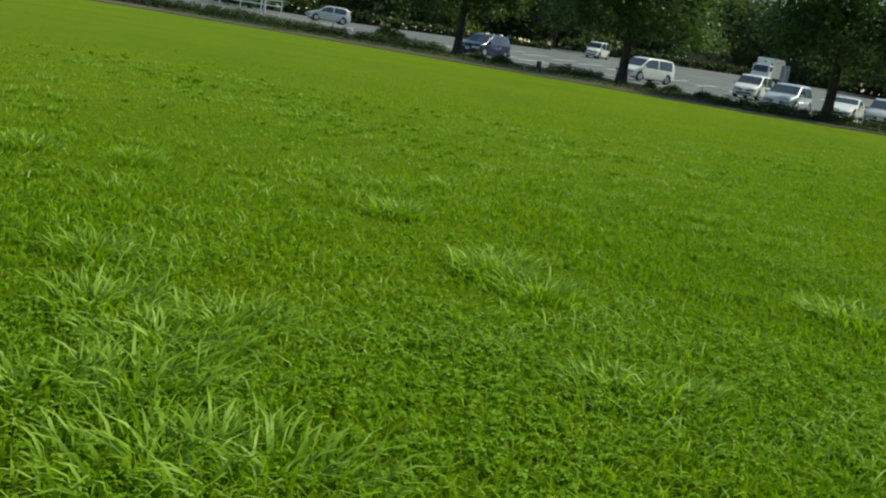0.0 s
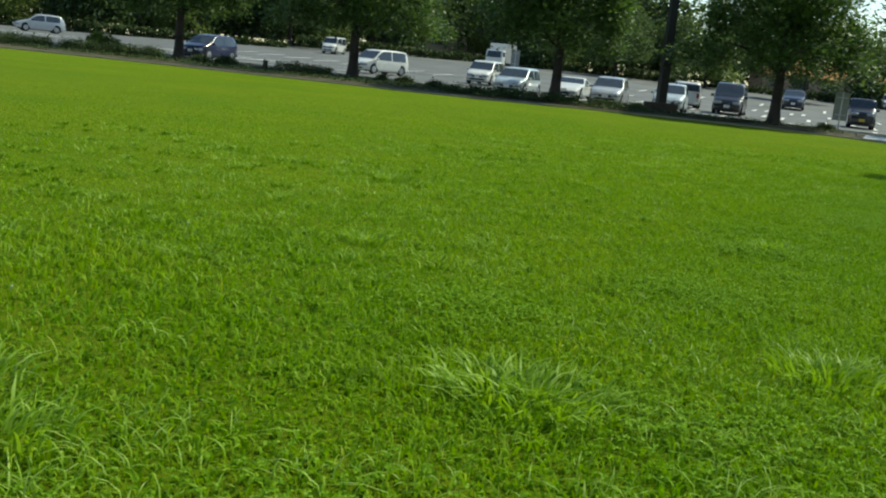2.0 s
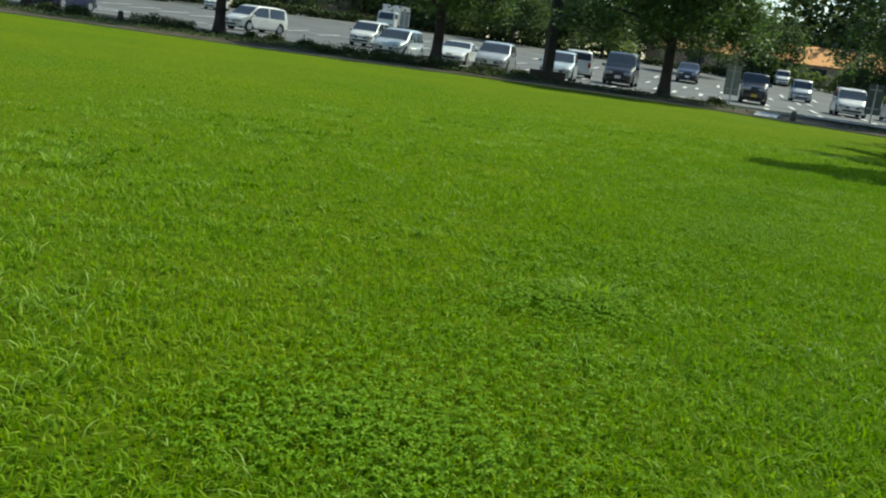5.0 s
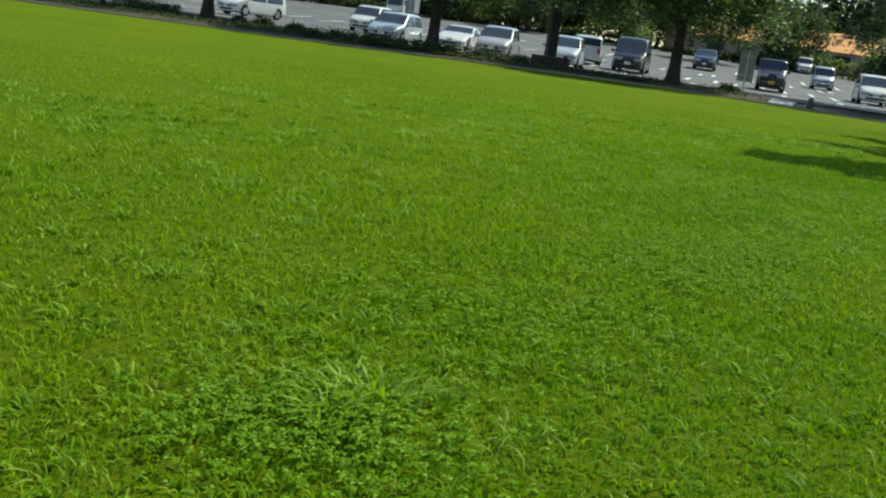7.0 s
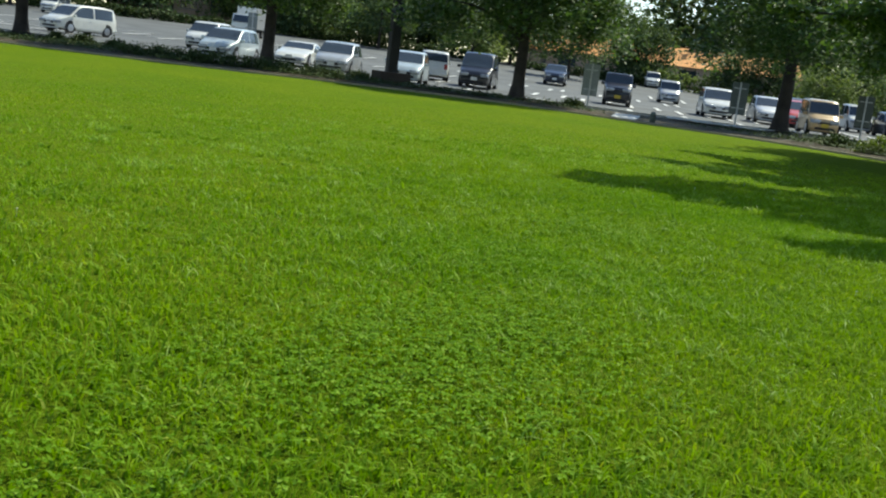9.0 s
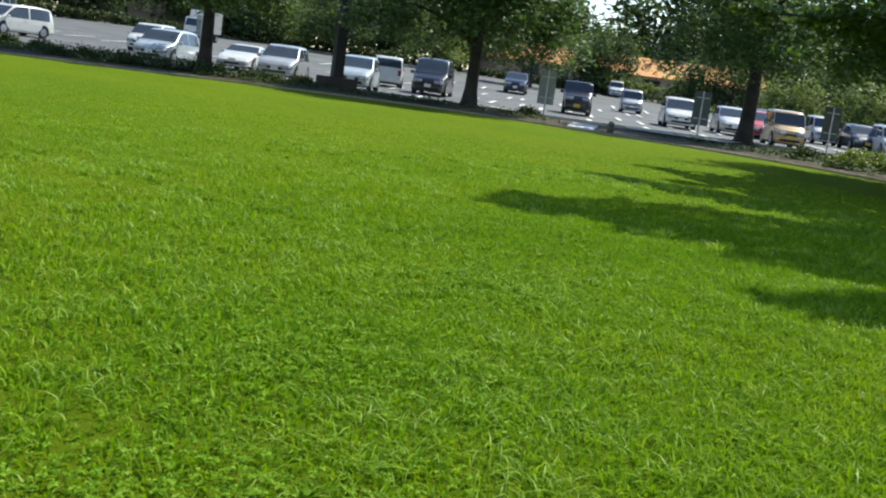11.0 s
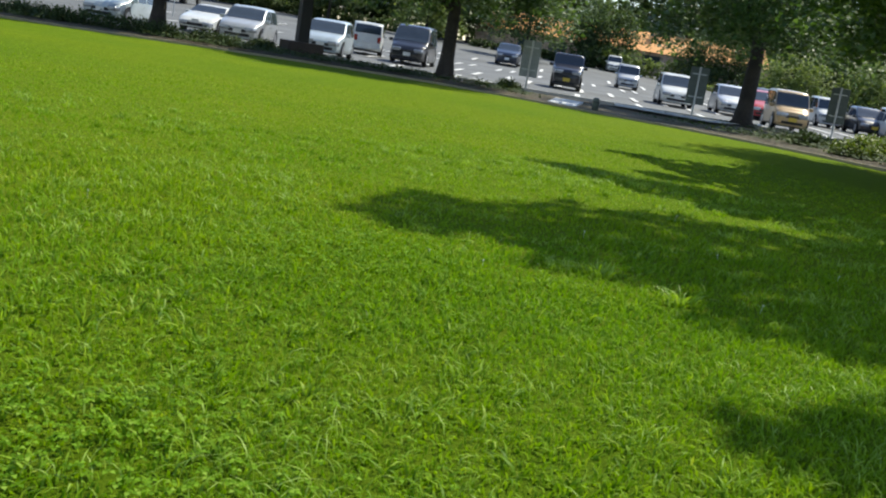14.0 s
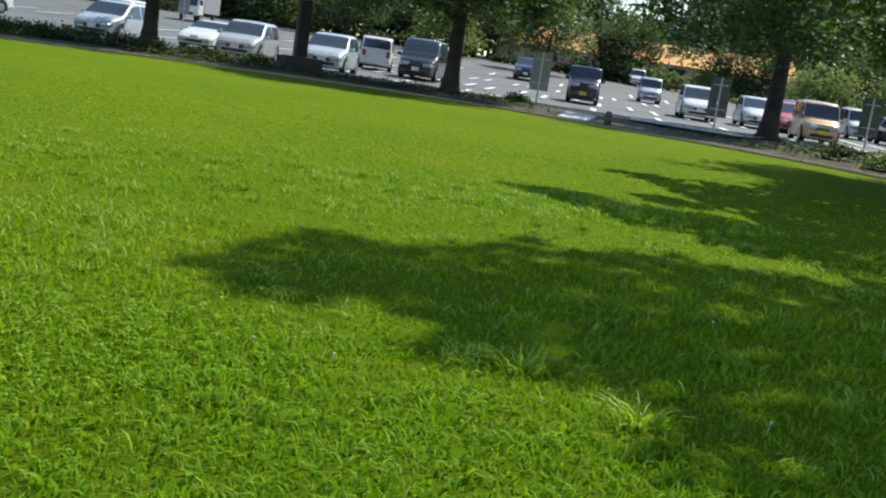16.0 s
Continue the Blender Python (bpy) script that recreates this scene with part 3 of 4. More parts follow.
for i, (x, y, w, h) in enumerate(((28.5, 37.4, 1.5, 0.55), (29.6, 36.8, 1.1, 0.5), (28.6, 39.7, 1.0, 0.42), (22.9, 49.2, 0.8, 0.35), (3.6, 56.0, 0.9, 0.5), (2.4, 57.4, 0.7, 0.4), (5.0, 54.0, 0.8, 0.45),
                                   (-5.8, 58.6, 1.2, 0.55), (-7.2, 58.8, 1.0, 0.5), (32.5, 41.5, 1.3, 0.6), (14.4, 51.2, 0.9, 0.4))):
    hedge("shrub", x - w / 2, y, x + w / 2, y, w * 0.8, h, M_SHRUB if i in (0, 1, 9) else M_HEDGE, 0.09, 90 + i, 0.08, True,
          label="small leafy shrub growing in the bed soil", category="shrub", group="small shrubs")
for i in range(24):
    x = -80 + i * 5.4 + rng.uniform(-1.5, 1.5)
    planted(fe_, x, 160 + rng.uniform(-3, 3), gz(160, x) - 0.1, rng.uniform(0, 360), rng.uniform(1.4, 1.7))
FAR_HEDGE = dict(label="long loose green hedge along the far side of the car park", category="hedge", group="far hedges")
for i, (x0, y0, x1, y1, tall) in enumerate(((-60, 112, -34, 113, 1.2), (-33, 112, -8, 118, 1.3), (-7, 119, 18, 134, 1.4), (19, 134, 44, 126, 1.6), (45, 124, 57, 116, 1.3), (57, 116, 79, 104, 2.6), (64, 105, 74, 84, 1.3), (82, 72, 86, 50, 2.0), (80, 46, 76, 26, 1.9), (96, 80, 99, 56, 3.2), (99, 55, 96, 26, 3.2))):
    hedge("hedge", x0, y0, x1, y1, 1.6, tall, M_LEAF_PALE if i > 4 else M_HEDGE, 0.26, 120 + i, gz((y0 + y1) / 2, (x0 + x1) / 2) - 0.25, **FAR_HEDGE)


# ---- cars ----
def smooth_profile(p):
    out = [p[0]]
    for a, b in zip(p, p[1:]):
        out += [(a[0] * 0.8 + b[0] * 0.2, a[1] * 0.8 + b[1] * 0.2), (a[0] * 0.2 + b[0] * 0.8, a[1] * 0.2 + b[1] * 0.8)]
    return out + [p[-1]]


# outline from tail to nose as (share of length, share of height); glass as shares of length
SHAPES = {
    "hatch": (3.9, 1.68, 1.50, 0.58, 0.20, [(0, .42), (.01, .62), (.05, .80), (.10, .95), (.25, 1), (.5, .99), (.60, .95), (.80, .61), (.95, .51), (1, .38)], (.605, .79), (.03, .10), (.12, .72)),
    "compact_van": (4.2, 1.70, 1.62, 0.55, 0.16, [(0, .40), (.01, .62), (.04, .86), (.07, .97), (.25, 1), (.6, .98), (.66, .94), (.83, .58), (.96, .48), (1, .36)], (.67, .825), (.015, .06), (.09, .76)),
    "kei_wagon": (3.4, 1.48, 1.68, 0.54, 0.11, [(0, .35), (.01, .60), (.025, .92), (.06, .99), (.3, 1), (.68, .98), (.73, .94), (.84, .56), (.97, .48), (1, .34)], (.735, .835), (.012, .028), (.08, .80)),
    "boxy_wagon": (3.9, 1.70, 1.62, 0.56, 0.12, [(0, .35), (.01, .58), (.03, .90), (.06, .98), (.3, 1), (.62, .98), (.67, .94), (.80, .58), (.97, .48), (1, .34)], (.68, .795), (.014, .034), (.08, .75)),
    "minivan": (4.7, 1.74, 1.84, 0.53, 0.13, [(0, .33), (.01, .56), (.03, .90), (.06, .98), (.3, 1), (.65, .985), (.70, .95), (.85, .55), (.97, .46), (1, .32)], (.71, .845), (.014, .035), (.08, .78)),
    "off_roader": (3.5, 1.50, 1.72, 0.60, 0.08, [(0, .36), (.01, .62), (.03, .95), (.06, 1), (.55, .99), (.61, .96), (.69, .63), (.97, .585), (1, .40)], (.615, .685), (.015, .03), (.09, .64)),
    "crossover": (4.4, 1.80, 1.64, 0.60, 0.17, [(0, .42), (.01, .62), (.05, .82), (.11, .96), (.3, 1), (.55, .98), (.60, .95), (.76, .66), (.96, .58), (1, .40)], (.605, .755), (.025, .10), (.12, .70)),
    "sports": (4.3, 1.74, 1.24, 0.60, 0.24, [(0, .45), (.01, .68), (.14, .78), (.34, .98), (.45, 1), (.51, .97), (.66, .68), (.92, .52), (1, .36)], (.52, .65), (.16, .33), (.32, .62)),
}


def car(shape, body_mat, x, y, yaw, label, plate=M_PLATE_W, roof_mat=None, category="car", z=None):
    L, W, H, belt, tum, prof, shield, rear, side = SHAPES[shape]
    belt *= H
    prof = smooth_profile([((u - 0.5) * L, v * H) for u, v in prof])
    px, pz = [p[0] for p in prof], [p[1] for p in prof]
    root = thing("car", x, y, gz(y, x) if z is None else z, yaw, label=label, category=category, group="parked cars")
    ztop = lambda s: float(np.interp(s, px, pz))
    plan = lambda s: 1 - 0.20 * abs(2 * s / L) ** 4.5
    half = lambda h: W / 2 * (1 - tum * max(0, h - belt) / (H - belt)) * (1 - 0.05 * max(0, 0.5 - h))

    bm = bmesh.new()
    rings = []
    xs = sorted(set([round(v, 3) for v in px] + [round(v, 3) for v in np.linspace(-L / 2, L / 2, 26)]))
    for s in xs:
        zt, k = ztop(s), plan(s)
        z0 = 0.20 + 0.10 * abs(2 * s / L) ** 6
        zs = min(belt, zt - 0.06)
        pts = [(half(h) * k, h) for h in (z0, z0 + (zs - z0) * 0.18, z0 + (zs - z0) * 0.55, zs)]
        for g in (0.5, 1.0):
            h = zs + (max(zt - 0.07, zs + 0.004) - zs) * g
            pts.append((half(h) * k, h))
        e = pts[-1][0]
        pts += [(e * 0.94, zt - 0.02), (e * 0.6, zt), (0, zt + 0.004)]
        full = [(w, h) for w, h in pts] + [(-w, h) for w, h in pts[-2::-1]]
        rings.append([bm.verts.new((s, w, h)) for w, h in full])
    for a, b in zip(rings, rings[1:]):
        for i in range(len(a) - 1):
            bm.faces.new((a[i], b[i], b[i + 1], a[i + 1]))
        bm.faces.new((a[-1], b[-1], b[0], a[0]))
    bm.faces.new(rings[0])
    bm.faces.new(rings[-1][::-1])
    bmesh.ops.recalc_face_normals(bm, faces=bm.faces[:])
    part("body", bm, body_mat, root, "", True)

    def glass_strip(name, u0, u1, share=0.95, lift=0.014):
        b = bmesh.new()
        prev = None
        for u in np.linspace(u0, u1, 6):
            s = (u - 0.5) * L
            zt = ztop(s)
            e = half(zt - 0.05) * plan(s) * share
            out = lift if u1 > 0.5 else -lift
            cur = [b.verts.new((s + out * 0.7, w * e, zt + lift * (1 - 0.8 * abs(w)))) for w in (-1, -0.5, 0, 0.5, 1)]
            if prev:
                for i in range(4):
                    b.faces.new((prev[i], cur[i], cur[i + 1], prev[i + 1]))
            prev = cur
        bmesh.ops.recalc_face_normals(b, faces=b.faces[:])
        part(name, b, M_GLASS, root, "dark glass with sky reflection in its colour", True)

    def side_pane(u0, u1, sgn):
        b = bmesh.new()
        prev = None
        for u in np.linspace(u0, u1, 6):
            s = (u - 0.5) * L
            hi = min(ztop(s) - 0.10, H - 0.12)
            lo = min(belt + 0.03, hi - 0.02)
            cur = [b.verts.new((s, sgn * (half(h) * plan(s) + 0.008), h)) for h in (lo, (lo + hi) / 2, hi)]
            if prev:
                for i in range(2):
                    b.faces.new((prev[i], cur[i], cur[i + 1], prev[i + 1]))
            prev = cur
        bmesh.ops.recalc_face_normals(b, faces=b.faces[:])
        part("side_window", b, M_GLASS, root, "dark glass with sky reflection in its colour")

    glass_strip("windscreen", *shield)
    glass_strip("rear_window", *rear)
    cut = side[0] + (side[1] - side[0]) * 0.5
    for sgn in (-1, 1):
        side_pane(side[0], cut - 0.012, sgn)
        side_pane(cut + 0.012, side[1], sgn)
    R = 0.31 if H < 1.7 else 0.33
    for u in (0.19, 0.81):
        for sgn in (-1, 1):
            s = (u - 0.5) * L
            yw = sgn * (half(0.3) * plan(s) - 0.085)
            arch = bmesh.new()
            bmesh.ops.create_cone(arch, cap_ends=True, segments=20, radius1=R + 0.06, radius2=R + 0.06, depth=0.02, matrix=pose(s, sgn * (half(0.4) * plan(s) + 0.001), R + 0.02, 90))
            bmesh.ops.bisect_plane(arch, geom=arch.verts[:] + arch.edges[:] + arch.faces[:], plane_co=(0, 0, 0.2), plane_no=(0, 0, -1), clear_outer=True)
            part("wheel_arch", arch, M_BLACK, root)
            tyre = bmesh.new()
            tube(tyre, [(s, yw + d, R) for d in (-0.10, -0.085, 0.085, 0.10)], [R - 0.03, R, R, R - 0.03], 20)
            wheel = part("wheel", tyre, M_TYRE, root, "black tyre")
            rim = bmesh.new()
            tube(rim, [(s, yw + sgn * d, R) for d in (0.06, 0.102, 0.110)], [R * 0.66, R * 0.64, R * 0.3], 14)
            part("rim", rim, M_RIM, wheel, "silver alloy rim")
    nose, tail = L / 2, -L / 2
    zl = ztop(nose - 0.12) - 0.14
    for sgn in (-1, 1):
        k = half(zl) * plan(nose - 0.1)
        part("headlight", boxed((nose - 0.10, sgn * (k - 0.20), zl), (0.34, 0.40, 0.17), 0.045, sgn * -0.34), M_LAMP, root, "clear headlight lens", True)
        zr = belt - 0.12
        part("tail_light", boxed((tail + 0.06, sgn * (half(zr) * plan(tail + 0.05) - 0.11), zr), (0.12, 0.18, 0.30), 0.03), M_TAIL, root, "red tail light", True)
        s = (shield[1] - 0.5) * L - 0.22
        part("wing_mirror", boxed((s, sgn * (W / 2 + 0.09), belt + 0.07), (0.12, 0.18, 0.14), 0.03), body_mat, root, "", True)
        part("door_handle", boxed(((cut - 0.5) * L + 0.25, sgn * (half(belt - 0.12) + 0.008), belt - 0.12), (0.16, 0.03, 0.025), 0.006), M_RIM, root)
    part("grille", boxed((nose - 0.02, 0, zl - 0.06), (0.06, W * 0.42, 0.12), 0.02), M_BLACK, root, "black grille")
    part("lower_grille", boxed((nose - 0.015, 0, 0.34), (0.06, W * 0.60, 0.11), 0.03), M_BLACK, root, "black air intake")
    part("bumper", boxed((nose - 0.04, 0, 0.235), (0.10, W * 0.80, 0.06), 0.02), body_mat, root)
    part("rear_bumper", boxed((tail + 0.03, 0, 0.36), (0.12, W * 0.86, 0.16), 0.03), body_mat if shape != "off_roader" else M_BLACK, root)
    part("number_plate", boxed((nose + 0.022, 0, 0.47), (0.012, 0.33, 0.165), 0.004), plate, root, "number plate")
    part("number_plate", boxed((tail - 0.015, 0, belt - 0.25), (0.03, 0.33, 0.165), 0.004), plate, root, "number plate")
    part("underbody", boxed((0, 0, 0.20), (L * 0.86, W * 0.8, 0.10), 0.02), M_BLACK, root)
    if roof_mat:
        b = bmesh.new()
        prev = None
        for u in np.linspace(rear[1] + 0.02, shield[0] - 0.01, 9):
            s = (u - 0.5) * L
            e = half(H - 0.08) * plan(s) * 0.95
            cur = [b.verts.new((s, w * e, ztop(s) + 0.012 - 0.02 * w * w)) for w in (-1, -0.5, 0, 0.5, 1)]
            if prev:
                for i in range(4):
                    b.faces.new((prev[i], cur[i], cur[i + 1], prev[i + 1]))
            prev = cur
        bmesh.ops.recalc_face_normals(b, faces=b.faces[:])
        part("roof_panel", b, roof_mat, root, "", True)
    return root


P_WHITE = paint("white_car_paint", (0.74, 0.74, 0.69))
P_SILVER = paint("silver_car_paint", (0.52, 0.54, 0.56), 0.35, 0.35)
P_BLUEISH = paint("pale_blue_silver_paint", (0.50, 0.58, 0.62), 0.25, 0.35)
P_BLUE = paint("dark_blue_car_paint", (0.010, 0.018, 0.075), 0.1)
P_BLACK = paint("black_car_paint", (0.012, 0.012, 0.018))
P_DARK = paint("dark_grey_blue_paint", (0.02, 0.03, 0.055), 0.2)
P_GOLD = paint("beige_gold_paint", (0.50, 0.34, 0.17), 0.15)
P_RED = paint("red_car_paint", (0.55, 0.05, 0.05))
P_CREAM = paint("cream_white_paint", (0.72, 0.70, 0.62))

YAW = math.degrees(math.atan2(FWD.y, FWD.x))
car("hatch", P_SILVER, -26.5, 93.5, 207, "silver hatchback car parked beyond the hedges")
car("hatch", P_BLUE, -8.0, 66.6, 245, "dark blue compact car parked beside a tree")
car("compact_van", P_WHITE, 2.2, 72.6, 226, "white high-roofed compact car with a rounded tail")
car("compact_van", P_WHITE, 9.4, 73.5, 249, "white low-nosed estate car facing the lawn")
car("hatch", P_BLUEISH, 9.75, 58.8, 245, "pale blue-silver estate car behind the hedge")
car("sports", P_WHITE, 13.5, 63.1, 248, "low white sports car with pop-up lamps")
car("hatch", P_SILVER, 14.7, 58.2, 250, "silver hatchback parked behind a shrub", roof_mat=P_BLUEISH)
car("hatch", P_BLUEISH, 17.9, 57.7, 250, "pale silver hatchback parked behind the mast")
car("boxy_wagon", P_WHITE, 21.8, 68.4, 78, "white boxy wagon showing its tail")
car("minivan", P_BLACK, 23.1, 63.5, YAW, "black people carrier facing the lawn", roof_mat=P_DARK)
car("crossover", P_DARK, 37.5, 90.0, YAW, "dark blue crossover in the far bays")
car("off_roader", P_BLACK, 30.6, 62.3, YAW, "small black boxy off-roader with a yellow plate", M_PLATE_Y)
car("kei_wagon", P_SILVER, 43.0, 80.8, YAW, "silver boxy wagon in the far bays")
car("compact_van", P_WHITE, 36.5, 62.2, YAW, "white compact people carrier facing the lawn")
car("hatch", P_SILVER, 39.5, 61.8, YAW, "silver hatchback facing the lawn")
car("kei_wagon", P_GOLD, 37.1, 53.4, YAW, "beige-gold boxy compact car with a pale roof", M_PLATE_Y, P_CREAM)
car("hatch", P_RED, 41.2, 61.6, YAW, "red hatchback half hidden behind a tree")
car("compact_van", P_DARK, 43.6, 65.2, YAW, "dark estate car behind a beige car")
car("kei_wagon", P_WHITE, 48.4, 66.0, YAW, "white boxy wagon facing the lawn")
car("hatch", P_BLACK, 48.9, 63.0, YAW, "black hatchback facing the lawn", M_PLATE_Y)
car("kei_wagon", P_WHITE, 48.9, 60.5, YAW, "white boxy wagon facing the lawn")
car("kei_wagon", P_CREAM, 46.3, 54.8, YAW, "cream white boxy wagon facing the lawn")
car("kei_wagon", P_WHITE, 57.2, 113, YAW, "white wagon at the far side of the car park")
car("kei_wagon", P_WHITE, -2.6, 110, 250, "white wagon at the far side of the car park")


def box_truck(x, y, yaw):
    root = thing("truck", x, y, gz(y, x), yaw, label="white box lorry parked at the far side", category="truck")
    part("cargo_box", boxed((-0.9, 0, 1.75), (3.6, 1.85, 1.9), 0.03), P_SILVER, root)
    part("chassis", boxed((0, 0, 0.62), (5.2, 0.9, 0.22), 0.02), M_BLACK, root)
    bm = boxed((1.85, 0, 1.25), (1.4, 1.75, 1.5), 0.12)
    for v in bm.verts:
        if v.co.z > 1.3 and v.co.x > 2.2:
            v.co.x -= 0.28
    part("cab", bm, P_WHITE, root, "", True)
    w = bmesh.new()
    w.faces.new([w.verts.new(p) for p in ((2.575, -0.74, 1.28), (2.575, 0.74, 1.28), (2.30, 0.68, 1.88), (2.30, -0.68, 1.88))])
    part("windscreen", w, M_GLASS, root)
    for sgn in (-1, 1):
        part("side_window", boxed((1.85, sgn * 0.875, 1.6), (0.8, 0.02, 0.45), 0.008), M_GLASS, root)
        part("headlight", boxed((2.55, sgn * 0.62, 0.78), (0.06, 0.28, 0.18), 0.02), M_LAMP, root)
        for s in (1.75, -1.6):
            t = bmesh.new()
            tube(t, [(s, sgn * 0.76 + d, 0.36) for d in (-0.11, -0.09, 0.09, 0.11)], [0.32, 0.36, 0.36, 0.32], 18)
            wheel = part("wheel", t, M_TYRE, root)
            r = bmesh.new()
            tube(r, [(s, sgn * (0.76 + d), 0.36) for d in (0.05, 0.112)], [0.2, 0.18], 12)
            part("rim", r, M_RIM, wheel)
    return root


box_truck(14.3, 110, 248)


# ---- signs, mast, bollard ----
def sign(x, y, yaw, tall, panel_mat, z):
    root = thing("parking_sign", x, y, z, yaw, label="two-panelled dull sign on a pale metal post", category="sign", group="car park signs")
    part("post", tube(bmesh.new(), [(0, 0, -0.05), (0, 0, tall)], [0.035, 0.033], 10), M_POST, root, "pale metal post")
    for sgn in (-1, 1):
        part("panel", boxed((sgn * 0.18, 0.05, tall - 0.66), (0.29, 0.03, 1.3), 0.008), panel_mat, root, "dull green-grey sign panel")
        for h in (0.25, 1.05):
            part("bracket", boxed((sgn * 0.12, 0.022, tall - h), (0.26, 0.03, 0.04), 0.004), M_POST, root)


sign(23.9, 50.2, -21, 1.85, M_SIGN_PALE, 0.1)
sign(29.3, 47.6, -30, 1.85, M_SIGN, 0.1)
sign(35.1, 47.4, -37, 1.95, M_SIGN, 0.1)
sign(35.3, 38.0, -45, 1.75, M_SIGN, 0.1)
sign(12.6, 84.0, -8, 2.6, M_SIGN_PALE, gz(84))

mast = thing("lighting_mast", 16.0, 52.6, 0.1, 10, label="tall dark brown square mast on a brown plinth", category="mast")
part("shaft", boxed((0, 0, 6.0), (0.42, 0.42, 11.5), 0.03, 0, 0.7), M_MAST, mast)
part("plinth", boxed((0, -0.05, 0.24), (1.35, 1.1, 0.5), 0.04), M_PLINTH, mast, "brown concrete plinth")
part("junction_box", boxed((0.24, -0.12, 5.6), (0.22, 0.2, 0.32), 0.02), M_MAST, mast)
for sgn in (-1, 1):
    part("arm", tube(bmesh.new(), [(0, 0, 11.5), (sgn * 0.6, 0, 11.75), (sgn * 1.2, 0, 11.8)], [0.06, 0.05, 0.04], 8), M_MAST, mast)
    part("lamp_head", boxed((sgn * 1.4, 0, 11.78), (0.7, 0.3, 0.14), 0.04), M_MAST, mast)

bm = bmesh.new()
top = bm.faces.new([bm.verts.new(p) for p in ((22.6, 44.75, 0.09), (23.2, 43.95, 0.09), (24.5, 46.3, 0.17), (23.8, 47.0, 0.17))])
if top.normal.z < 0:
    top.normal_flip()
for v in [g for g in bmesh.ops.extrude_face_region(bm, geom=[top])["geom"] if isinstance(g, bmesh.types.BMVert)]:
    v.co.z -= 0.16
bmesh.ops.recalc_face_normals(bm, faces=bm.faces[:])
tagged(part("pavement", bm, M_SLAB), "pale concrete slab crossing the bed", "paving", kind="structure")
sheet("pavement", [(25.6, 46.2), (28.0, 43.9), (30.6, 46.4), (27.0, 49.2)], 0.225, M_KERB, label="pale grey concrete paving beside the bed", category="paving", kind="structure")
bollard = thing("bollard", 23.62, 43.45, 0.08, 0, label="short dull grey bollard beside the slab", category="bollard")
part("shaft", tube(bmesh.new(), [(0, 0, -0.05), (0, 0, 0.28), (0, 0, 0.34), (0, 0, 0.37)], [0.11, 0.10, 0.09, 0.05], 14), M_SIGN, bollard, "", True)
part("collar", tube(bmesh.new(), [(0, 0, 0.22), (0, 0, 0.25)], [0.11, 0.11], 14), M_BLACK, bollard)
bol2 = thing("bollard", -3.6, 57.2, 0.1, 0, label="short dark bollard in the bed", category="bollard")
part("shaft", tube(bmesh.new(), [(0, 0, -0.05), (0, 0, 0.5), (0, 0, 0.55)], [0.14, 0.13, 0.07], 14), M_PLINTH, bol2, "", True)

def rail_fence(x0, y0, x1, y1, z, tall, gap, mat, label, rails=(0.4, 0.92)):
    long = math.hypot(x1 - x0, y1 - y0)
    root = thing("fence", x0, y0, z, math.degrees(math.atan2(y1 - y0, x1 - x0)), label=label, category="fence")
    count = int(long / gap)
    for k in range(count + 1):
        part("post", boxed((k * gap, 0, tall / 2 - 0.1), (0.10, 0.10, tall + 0.2), 0.01), mat, root)
    for h in rails:
        part("rail", boxed((count * gap / 2, -0.06, tall * h), (count * gap, 0.035, 0.11), 0.008), mat, root)
    return root


rail_fence(-46, 90.5, -31.4, 96.0, gz(95) + 0.05, 1.0, 1.9, M_WHITE, "white painted post and rail fence")
low = rail_fence(55.0, 57.5, 64.0, 71.5, gz(62) + 0.1, 0.85, 1.4, M_WHITE, "low brown board fence with white posts", (0.12,))
for k in range(11):
    part("board", boxed((0.70 + k * 1.4, 0.03, 0.46), (1.3, 0.03, 0.70), 0.006), M_RUST, low, "reddish brown board")


bm = bmesh.new()
foot, head = Vector((56.2, 56.0)), Vector((66.0, 72.2))
prev = None
for k in range(13):
    q = foot.lerp(head, k / 12)
    cur = []
    for i in range(8):
        p = q + Vector((0.855, -0.519)) * (i * 2.4)
        rise = 1.9 * (1 - (1 - min(i / 5, 1)) ** 2)
        cur.append(bm.verts.new((p.x, p.y, 0.15 + rise + 0.12 * noise.noise(Vector((p.x * 0.3, p.y * 0.3, 0))))))
    if prev:
        for i in range(7):
            bm.faces.new((prev[i], prev[i + 1], cur[i + 1], cur[i]))
    prev = cur
bmesh.ops.recalc_face_normals(bm, faces=bm.faces[:])
if sum(f.normal.z for f in bm.faces) < 0:
    bmesh.ops.reverse_faces(bm, faces=bm.faces[:])
tagged(part("grass_bank", bm, M_TURF, None, "", True), "sunlit grass bank rising behind the low fence", "grass bank", kind="structure")

